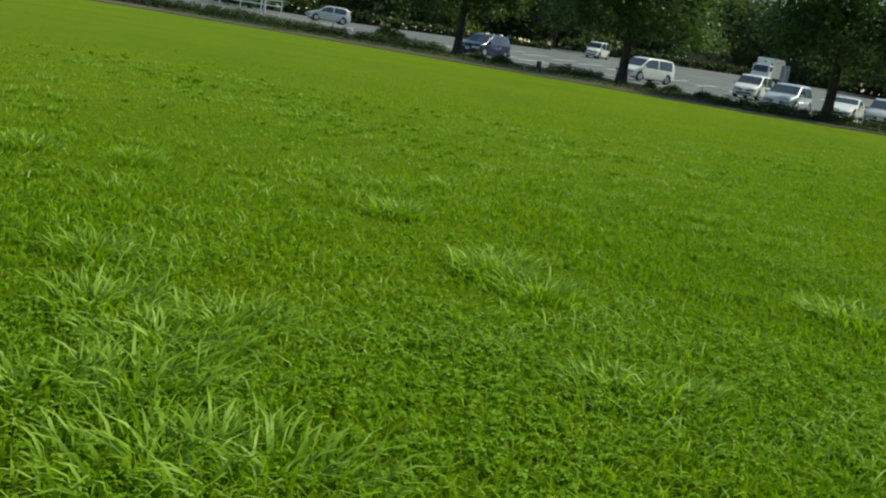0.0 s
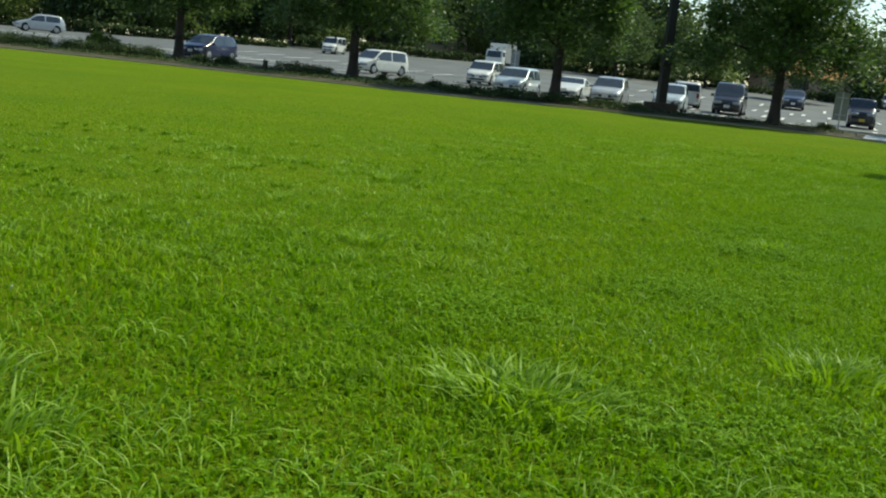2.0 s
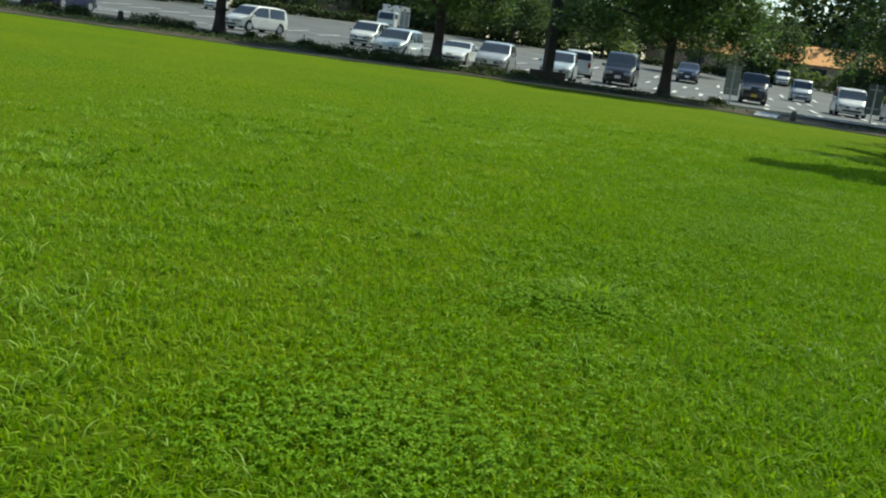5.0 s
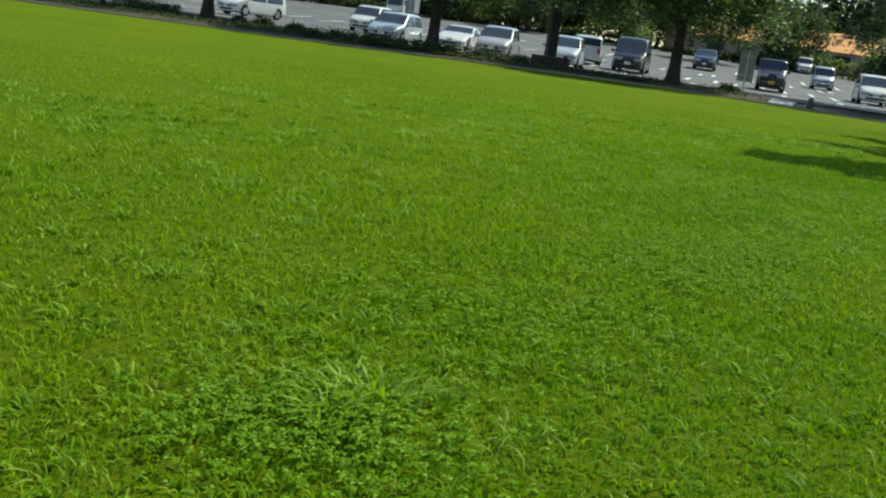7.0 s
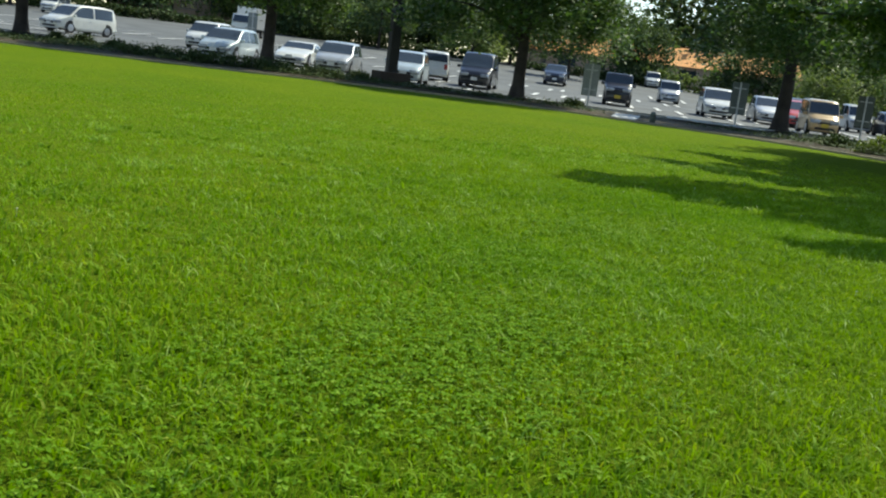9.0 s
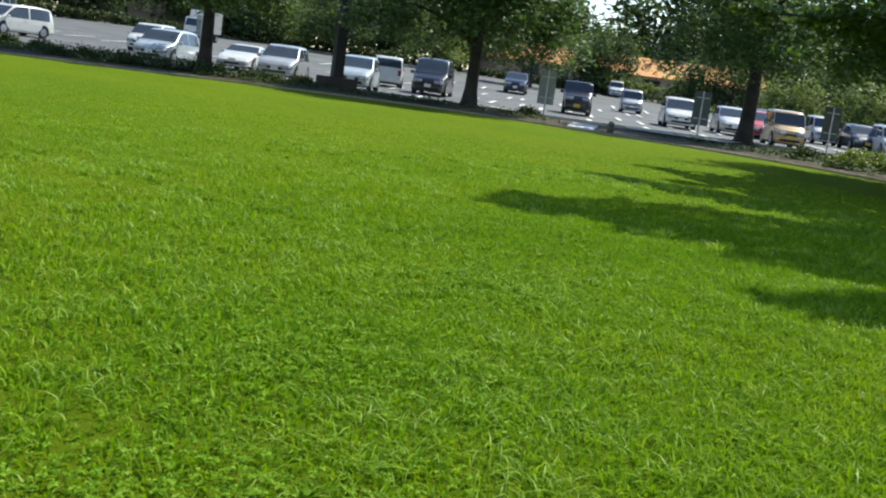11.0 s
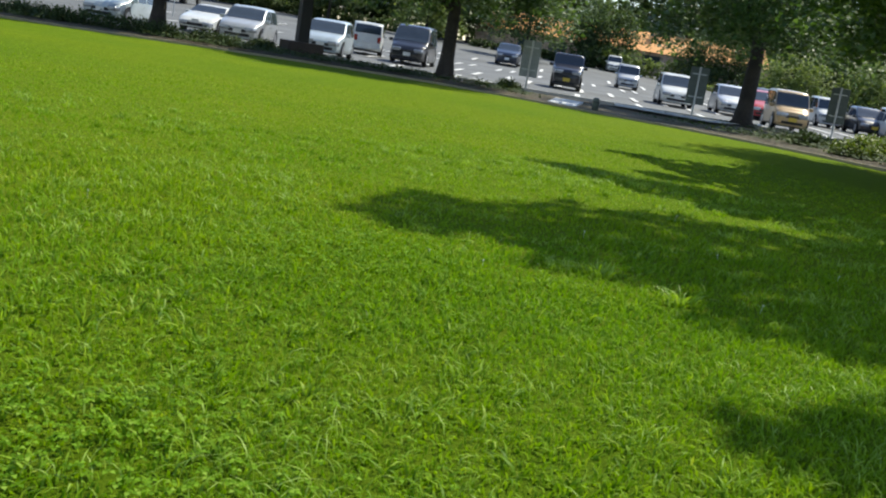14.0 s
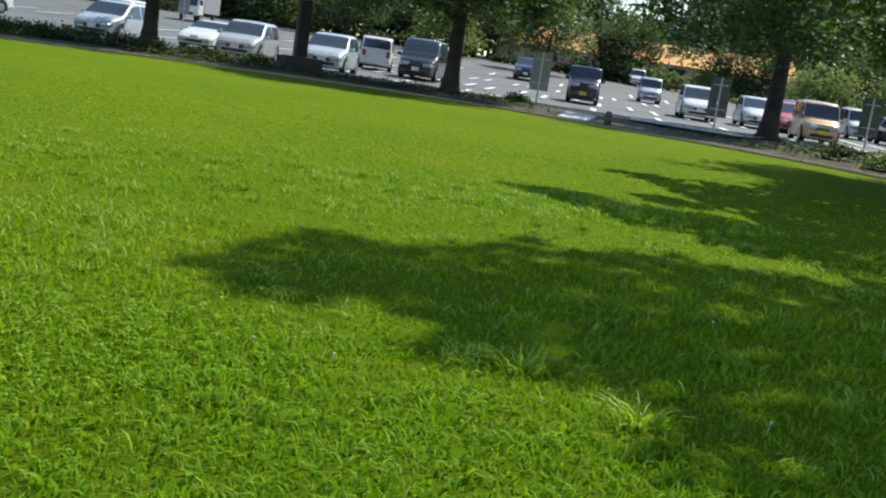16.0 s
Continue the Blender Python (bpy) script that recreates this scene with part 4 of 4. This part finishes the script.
# ---- buildings ----
def building(name, x, y, yaw, wide, deep, tall, wall, roof, rows, cols, label, gable=False, lift=0.3):
    root = thing(name, x, y, gz(y) - 0.1 + lift, yaw, label=label, category="building")
    front = -deep / 2
    cw, rh = wide / cols, tall / rows
    bm = bmesh.new()
    box(bm, (0, 0.15, tall / 2 - 0.2), (wide, deep - 0.3, tall + 0.4))
    part("wall", bm, wall, root)
    bm = bmesh.new()
    for r in range(rows):
        for c in range(cols + 1):
            box(bm, (-wide / 2 + c * cw, front + 0.08, (r + 0.5) * rh), (cw * 0.42, 0.2, rh * 0.999))
        box(bm, (0, front + 0.085, r * rh + rh * 0.16), (wide, 0.19, rh * 0.32))
        box(bm, (0, front + 0.085, r * rh + rh * 0.91), (wide, 0.19, rh * 0.18))
    part("front_wall", bm, wall, root)
    for r in range(rows):
        for c in range(cols):
            cx, cz = -wide / 2 + (c + 0.5) * cw, r * rh + rh * 0.57
            win = part("window", boxed((cx, front + 0.13, cz), (cw * 0.58, 0.03, rh * 0.50)), M_GLASS, root)
            part("sill", boxed((cx, front - 0.06, r * rh + rh * 0.30), (cw * 0.66, 0.16, 0.07)), M_KERB, win)
    if gable:
        b = bmesh.new()
        w, d = wide / 2 + 0.6, deep / 2 + 0.6
        low_, hi = tall - 0.05, tall + deep * 0.21
        v = [b.verts.new(p) for p in ((-w, -d, low_), (w, -d, low_), (w, d, low_), (-w, d, low_), (-w, 0, hi), (w, 0, hi))]
        for f in ((0, 1, 5, 4), (2, 3, 4, 5), (0, 4, 3), (1, 2, 5), (3, 2, 1, 0)):
            b.faces.new([v[i] for i in f])
        bmesh.ops.recalc_face_normals(b, faces=b.faces[:])
        part("roof", b, roof, root)
    else:
        part("roof", boxed((0, 0, tall + 0.15), (wide + 0.5, deep + 0.5, 0.3)), roof, root)
    return root


building("building", 65.5, 129.5, -25, 32, 11, 2.3, M_PINK, M_ORANGE, 1, 9, "long low pinkish building with an orange roof", True, 0.15)
building("building", -30, 168, 0, 34, 12, 6, M_WALL, M_ROOF, 3, 9, "pale three-storey building seen between the trees")
building("building", 18, 172, 2, 30, 12, 5.5, M_WALL, M_ROOF, 2, 8, "pale two-storey building seen between the trees")
building("building", 8, 146, -5, 14, 8, 3.4, M_PINK, M_ROOF, 1, 4, "low pinkish building seen between the trees")


# ---- grass ----
def blades(name, pts, tall, wide, bend, heading, material, joints=1):
    """Blades at the points of the plan: a tapering strip with 0 to 2 bends below its tip."""
    n = len(pts)
    d = np.stack([np.cos(heading), np.sin(heading)], 1)
    w = np.stack([-np.sin(heading), np.cos(heading)], 1)
    face = rng.uniform(0, 2 * np.pi, n)
    w = 0.5 * w + np.stack([np.cos(face), np.sin(face)], 1)
    w /= np.linalg.norm(w, axis=1, keepdims=True) + 1e-6
    m = 3 + 2 * joints
    v = np.zeros((n, m, 3))
    half = (wide / 2)[:, None]
    for k in range(joints + 2):
        f = k / (joints + 1)
        p = pts + d * (bend * tall * f ** 2.2)[:, None]
        z = tall * (f - 0.38 * bend * f ** 2.6)
        if k == joints + 1:
            v[:, -1, :2], v[:, -1, 2] = p, z
        else:
            s = half * (1 - 0.35 * f)
            v[:, 2 * k, :2], v[:, 2 * k + 1, :2] = p - w * s, p + w * s
            v[:, 2 * k:2 * k + 2, 2] = z[:, None]
    base = np.arange(n)[:, None] * m
    cols, starts, at = [], [], 0
    for k in range(joints):
        cols.append(base + np.array([2 * k, 2 * k + 1, 2 * k + 3, 2 * k + 2]))
        starts.append(at)
        at += 4
    cols.append(base + np.array([m - 3, m - 2, m - 1]))
    starts.append(at)
    at += 3
    loops = np.concatenate(cols, 1).ravel().astype(np.int32)
    me = bpy.data.meshes.new(name)
    me.vertices.add(n * m)
    me.vertices.foreach_set("co", v.astype(np.float32).ravel())
    me.loops.add(len(loops))
    me.loops.foreach_set("vertex_index", loops)
    me.polygons.add(n * (joints + 1))
    me.polygons.foreach_set("loop_start", (np.arange(n)[:, None] * at + np.array(starts)).ravel().astype(np.int32))
    me.update(calc_edges=True)
    me.polygons.foreach_set("use_smooth", np.ones(n * (joints + 1), bool))
    me.materials.append(material)
    return me


rng = np.random.default_rng(11)
# the walked stretch: stations along a straight line over the lawn
STATIONS = np.stack([np.linspace(1.6, 11.4, 14), np.linspace(0.0, 16.1, 14)], 1)


def reach(pts):
    """Distance from the walked stretch, counting what lies ahead of it, with a ragged margin."""
    best = np.full(len(pts), 99.0)
    stray = 10 * (patchy(pts, 0.7, 77) - 0.5) + np.random.default_rng(78).normal(0, 4, len(pts))
    for k, s in enumerate(STATIONS):
        dx = pts - s
        r = np.hypot(dx[:, 0], dx[:, 1])
        a = np.degrees(np.arctan2(dx[:, 0], dx[:, 1]))
        ok = (a > -40 + k * 1.6 + stray) & (a < 46 + k * 1.2 + stray) & (r > 1.6 + 0.06 * stray)
        best = np.where(ok, np.minimum(best, r), best)
    return best


def patchy(pts, scale, seed):
    """Smooth random field over the plan, about 0 to 1."""
    r2 = np.random.default_rng(seed)
    out = np.zeros(len(pts))
    for k in range(9):
        a, f, ph = r2.uniform(0, 6.28), scale * r2.uniform(0.6, 2.2), r2.uniform(0, 6.28)
        out += np.sin((pts[:, 0] * math.cos(a) + pts[:, 1] * math.sin(a)) * f + ph)
    return 0.5 + out / 9


def inside_lawn(pts):
    ex, ey = np.array([p[0] for p in EDGE]), np.array([p[1] for p in EDGE])
    on = ex < 21
    lim = np.interp(pts[:, 0], ex[on], ey[on])
    right = np.interp(-pts[:, 1], -ey[~on], ex[~on])
    return (pts[:, 1] < lim - 0.1) & (pts[:, 0] < right - 0.1)


def scatter(count, x0, x1, y0, y1, near, far, power):
    p = np.stack([rng.uniform(x0, x1, count), rng.uniform(y0, y1, count)], 1)
    r = reach(p)
    keep = (r < far) & (rng.random(count) < (near / np.maximum(r, near)) ** power) & inside_lawn(p)
    return p[keep], r[keep]


pts, r = scatter(3500000, -11, 22, 1.5, 40, 3.0, 24.0, 1.85)
n = len(pts)
lush = np.clip(patchy(pts, 1.1, 2) + 0.7 * (patchy(pts, 5.5, 6) - 0.5) + 0.5 * (patchy(pts, 14.0, 8) - 0.5), 0.12, 1.2)
early = np.clip((9.0 - pts[:, 1]) / 5.0, 0, 1)
tall = (0.028 + 0.034 * rng.random(n) ** 1.5) * (0.55 + 0.9 * lush) * (1 + 0.2 * early)
wide = (0.0060 + 0.0050 * rng.random(n)) * (0.7 + np.minimum(r, 14) / 8) * (1 + 0.3 * early)
fade = np.clip((25 - r) / 16.0, 0.2, 1)
bend, way = rng.uniform(0.3, 1.5, n), rng.uniform(0, 6.28, n)
for sel, joints, text in ((r < 6.5, 1, "short mown green grass blades of the lawn"), (r >= 6.5, 0, "short mown green grass further out on the lawn")):
    grass = new("grass", blades("grass", pts[sel], (tall * fade)[sel], wide[sel], bend[sel], way[sel], M_GRASS, joints))
    tagged(grass, text, "grass", kind="stuff")
# longer light blades standing out of the sward in small clumps
cpts, cr = scatter(13000, -8, 22, 1.5, 38, 4.0, 22.0, 0.8)
cpts = cpts[(cr < 11) | (cpts[:, 1] < 17)]
cpts = cpts[rng.random(len(cpts)) < 0.25 + 0.9 * (patchy(cpts, 0.9, 14) > 0.52)]
per = 26
early = np.clip((9.0 - cpts[:, 1]) / 5.0, 0, 1)
spread = (0.05 + 0.09 * rng.random(len(cpts))) * (1 + 0.4 * early)
pts = np.repeat(cpts, per, axis=0) + rng.normal(0, 1, (len(cpts) * per, 2)) * np.repeat(spread, per)[:, None]
n = len(pts)
tall = rng.uniform(0.05, 0.095, n) * np.repeat((0.6 + 0.6 * rng.random(len(cpts))) * (1 + 0.35 * early), per)
far_off = np.minimum(reach(pts), 15.0)
strays = new("grass", blades("grass", pts, tall, rng.uniform(0.0045, 0.0075, n) * (0.7 + far_off / 10) * np.repeat(1 + 0.35 * early, per), rng.uniform(0.5, 1.6, n), rng.uniform(0, 6.28, n), M_TUFT, 2))
tagged(strays, "longer light green blades standing out of the lawn", "grass", kind="stuff")

# broad-leaved weeds in loose drifts, darker than the sward
wc, wr = scatter(14000, -8, 22, 2.0, 36, 3.5, 20.0, 0.75)
drift = patchy(wc, 0.85, 23) + 0.35 * (patchy(wc, 3.0, 29) - 0.5)
wc, drift = [a[(wr < 10) | (wc[:, 1] < 17)] for a in (wc, drift)]
wc = wc[(rng.random(len(wc)) < np.clip((drift - 0.47) * 4, np.where(wc[:, 1] < 17, 0.13, 0.05), 0.85))]
per = 18
spread = 0.02 + 0.06 * rng.random(len(wc))
wang = rng.uniform(0, 6.28, len(wc) * per)
pts = np.repeat(wc, per, axis=0) + np.stack([np.cos(wang), np.sin(wang)], 1) * (rng.random(len(wang)) ** 0.7 * np.repeat(spread, per) * 1.6)[:, None]
n = len(pts)
far_off = np.minimum(reach(pts), 15.0)
weeds = new("weeds", blades("weeds", pts, rng.uniform(0.035, 0.085, n), rng.uniform(0.007, 0.015, n) * (0.75 + far_off / 13), rng.uniform(0.6, 1.7, n), wang + rng.normal(0, 0.7, n), M_WEED, 2))
tagged(weeds, "drifts of green broad-leaved weeds in the lawn", "weeds", kind="stuff")

TUFTS = [(1.0, 5.5, 1.0), (-0.7, 4.3, 1.0), (0.2, 3.7, 1.1), (0.1, 3.3, 1.2), (1.7, 3.9, 1.0), (1.9, 3.9, 1.0), (0.0, 2.7, 1.2), (0.8, 2.5, 1.4), (0.5, 2.4, 1.3), (0.25, 2.9, 1.1), (-0.3, 3.6, 1.0),
         (-2.5, 6.7, 1.0), (-1.8, 6.9, 0.9), (0.1, 6.7, 0.7), (3.1, 6.0, 1.5), (2.95, 6.1, 1.2), (1.0, 5.7, 1.1), (1.3, 5.2, 1.1), (0.2, 8.4, 0.7), (2.4, 9.3, 0.6), (0.2, 6.8, 0.9),
         (4.6, 6.7, 1.2), (2.6, 13.2, 0.7), (5.85, 10.65, 0.7), (5.7, 10.5, 0.5), (12.85, 19.85, 0.4), (13.1, 19.3, 0.4)]
for k, (x, y, s) in enumerate(TUFTS):
    n = int(165 * s)
    ang = rng.uniform(0, 6.28, n)
    p = np.array([x, y]) + np.stack([np.cos(ang), np.sin(ang)], 1) * (rng.random(n) ** 0.7 * 0.23 * s)[:, None]
    ob = new("grass_tuft", blades("grass_tuft", p, rng.uniform(0.06, 0.16, n) * (0.75 + 0.3 * s), rng.uniform(0.009, 0.0165, n), rng.uniform(0.4, 1.3, n), ang + rng.normal(0, 0.5, n), M_TUFT, 2))
    tagged(ob, "tuft of long coarse light green grass in the lawn", "grass tuft", "grass tufts", "stuff")

# clover: three leaflets a stalk, in patches
CLOVER = [(3.0, 7.5, 0.5, 300), (4.6, 8.3, 0.6, 320), (4.3, 8.5, 0.5, 250), (5.7, 10.4, 0.5, 460), (8.2, 13.6, 0.8, 420), (7.8, 12.9, 0.7, 300), (8.5, 13.9, 0.6, 160), (7.5, 13.1, 0.8, 200),
          (0.0, 3.0, 0.8, 420), (1.4, 3.2, 0.9, 420), (1.1, 4.1, 0.6, 260), (2.3, 4.4, 0.9, 420), (3.8, 5.9, 0.9, 380), (11.2, 19.8, 0.8, 260), (10.1, 17.1, 0.8, 220), (9.0, 15.4, 0.9, 240), (6.4, 11.8, 0.9, 300), (5.0, 9.2, 0.9, 300)]
cp = np.concatenate([np.array([x, y]) + rng.normal(0, s * 0.5, (int(k * 1.9), 2)) for x, y, s, k in CLOVER])
n = len(cp)
hz = rng.uniform(0.03, 0.07, n)
vs = np.zeros((n, 3, 4, 3))
a0 = rng.uniform(0, 6.28, n)
for j in range(3):
    a = a0 + j * 2.094
    u, w = np.stack([np.cos(a), np.sin(a)], 1), np.stack([-np.sin(a), np.cos(a)], 1)
    for i, (f, g, dz) in enumerate(((0.001, 0, 0), (0.0105, 0.0085, 0.003), (0.0185, 0, -0.003), (0.0105, -0.0085, 0.003))):
        vs[:, j, i, :2] = cp + u * f + w * g
        vs[:, j, i, 2] = hz + dz
clover = new("clover", np_mesh("clover", vs.reshape(-1, 3), np.arange(n * 12).reshape(-1, 4), 4, M_CLOVER))
tagged(clover, "patches of small green clover leaves in the lawn", "clover", kind="stuff")

# small white clover heads
bm = bmesh.new()
bmesh.ops.create_icosphere(bm, subdivisions=1, radius=0.007)
for v in bm.verts:
    v.co *= 1 + 0.25 * noise.noise(v.co * 200)
head_mesh = bpy.data.meshes.new("clover_flower")
stalk = tube(bm, [(0, 0, -0.055), (0.004, 0, -0.04), (0, 0, -0.006)], [0.0016] * 3, 4)
bm.to_mesh(head_mesh)
bm.free()
head_mesh.materials.append(M_PETAL)
fp, _ = scatter(1500, -4, 16, 2, 26, 4.0, 14.0, 1.0)
for x, y in fp[:45]:
    ob = new("clover_flower", head_mesh)
    ob.matrix_basis = pose(x, y, 0.05, rng.uniform(-12, 12), rng.uniform(-12, 12), rng.uniform(0, 360))
    tagged(ob, "small white clover flower head in the grass", "flower", "clover flowers")

# low ground cover over the bed
near_bed = [k for k, v in enumerate(bed_front) if v.x > -26 and v.y > 22]
gi = np.array(near_bed)[rng.integers(0, len(near_bed), 5600)]
gf = rng.uniform(0.05, 0.95, 5600)
ga, gb = np.array([tuple(v) for v in bed_front])[gi], np.array([tuple(v) for v in bed_back])[gi]
gc = np.concatenate([ga + (gb - ga) * gf[:, None], np.full((5600, 1), 0.17)], 1)
gc = gc[(gc[:, 0] > -30) & (gc[:, 1] > 22)]
gc[:, :2] += rng.normal(0, 0.5, (len(gc), 2))
keep = (patchy(gc[:, :2], 0.8, 31) > 0.42) | (gc[:, 0] > 22) | (gc[:, 0] < 4)
gc = gc[keep & ~inside_lawn(gc[:, :2] + np.array([-0.12, -0.12]))]
gc = gc[~((gc[:, 0] > 22.5) & (gc[:, 0] < 31) & (gc[:, 1] > 43.0))]
gv, gq = leaf_cloud(rng, gc, 9, 0.22, 0.13, 0.6)
gv[:, 2] = 0.14 + np.abs(gv[:, 2] - 0.17) * 0.45
cover = new("ground_cover", np_mesh("ground_cover", gv, gq, 4, M_HEDGE))
tagged(cover, "low dark green ground cover over the planting bed", "ground cover", kind="stuff")

# ---- edging and kerb stones ----
def stones(name, piece, line, step, size, z, mat, label, category, lo=-1e9, hi=1e9):
    root = tagged(new(name), label, category, kind="structure")
    me = bpy.data.meshes.new(piece)
    b = boxed((0, 0, 0), size, 0.012)
    b.to_mesh(me)
    b.free()
    me.materials.append(mat)
    for x, y, a in resample(line, step):
        if lo < x < hi and y > 18:
            ob = new(piece, me)
            ob.parent = root
            ob.matrix_basis = pose(x, y, (z if z is not None else gz(y) + 0.02) + random.uniform(-0.006, 0.006), 0, 0, math.degrees(a) + random.uniform(-1.2, 1.2))
    return root


stones("lawn_edging", "edging_stone", EDGE, 0.61, (0.6, 0.10, 0.20), -0.035, M_EDGE, "weathered low stone edging round the lawn", "edging", -40)
stones("kerb", "kerbstone", OUTER, 1.01, (1.0, 0.18, 0.24), None, M_KERB, "pale concrete kerb along the car park", "kerb", -40)
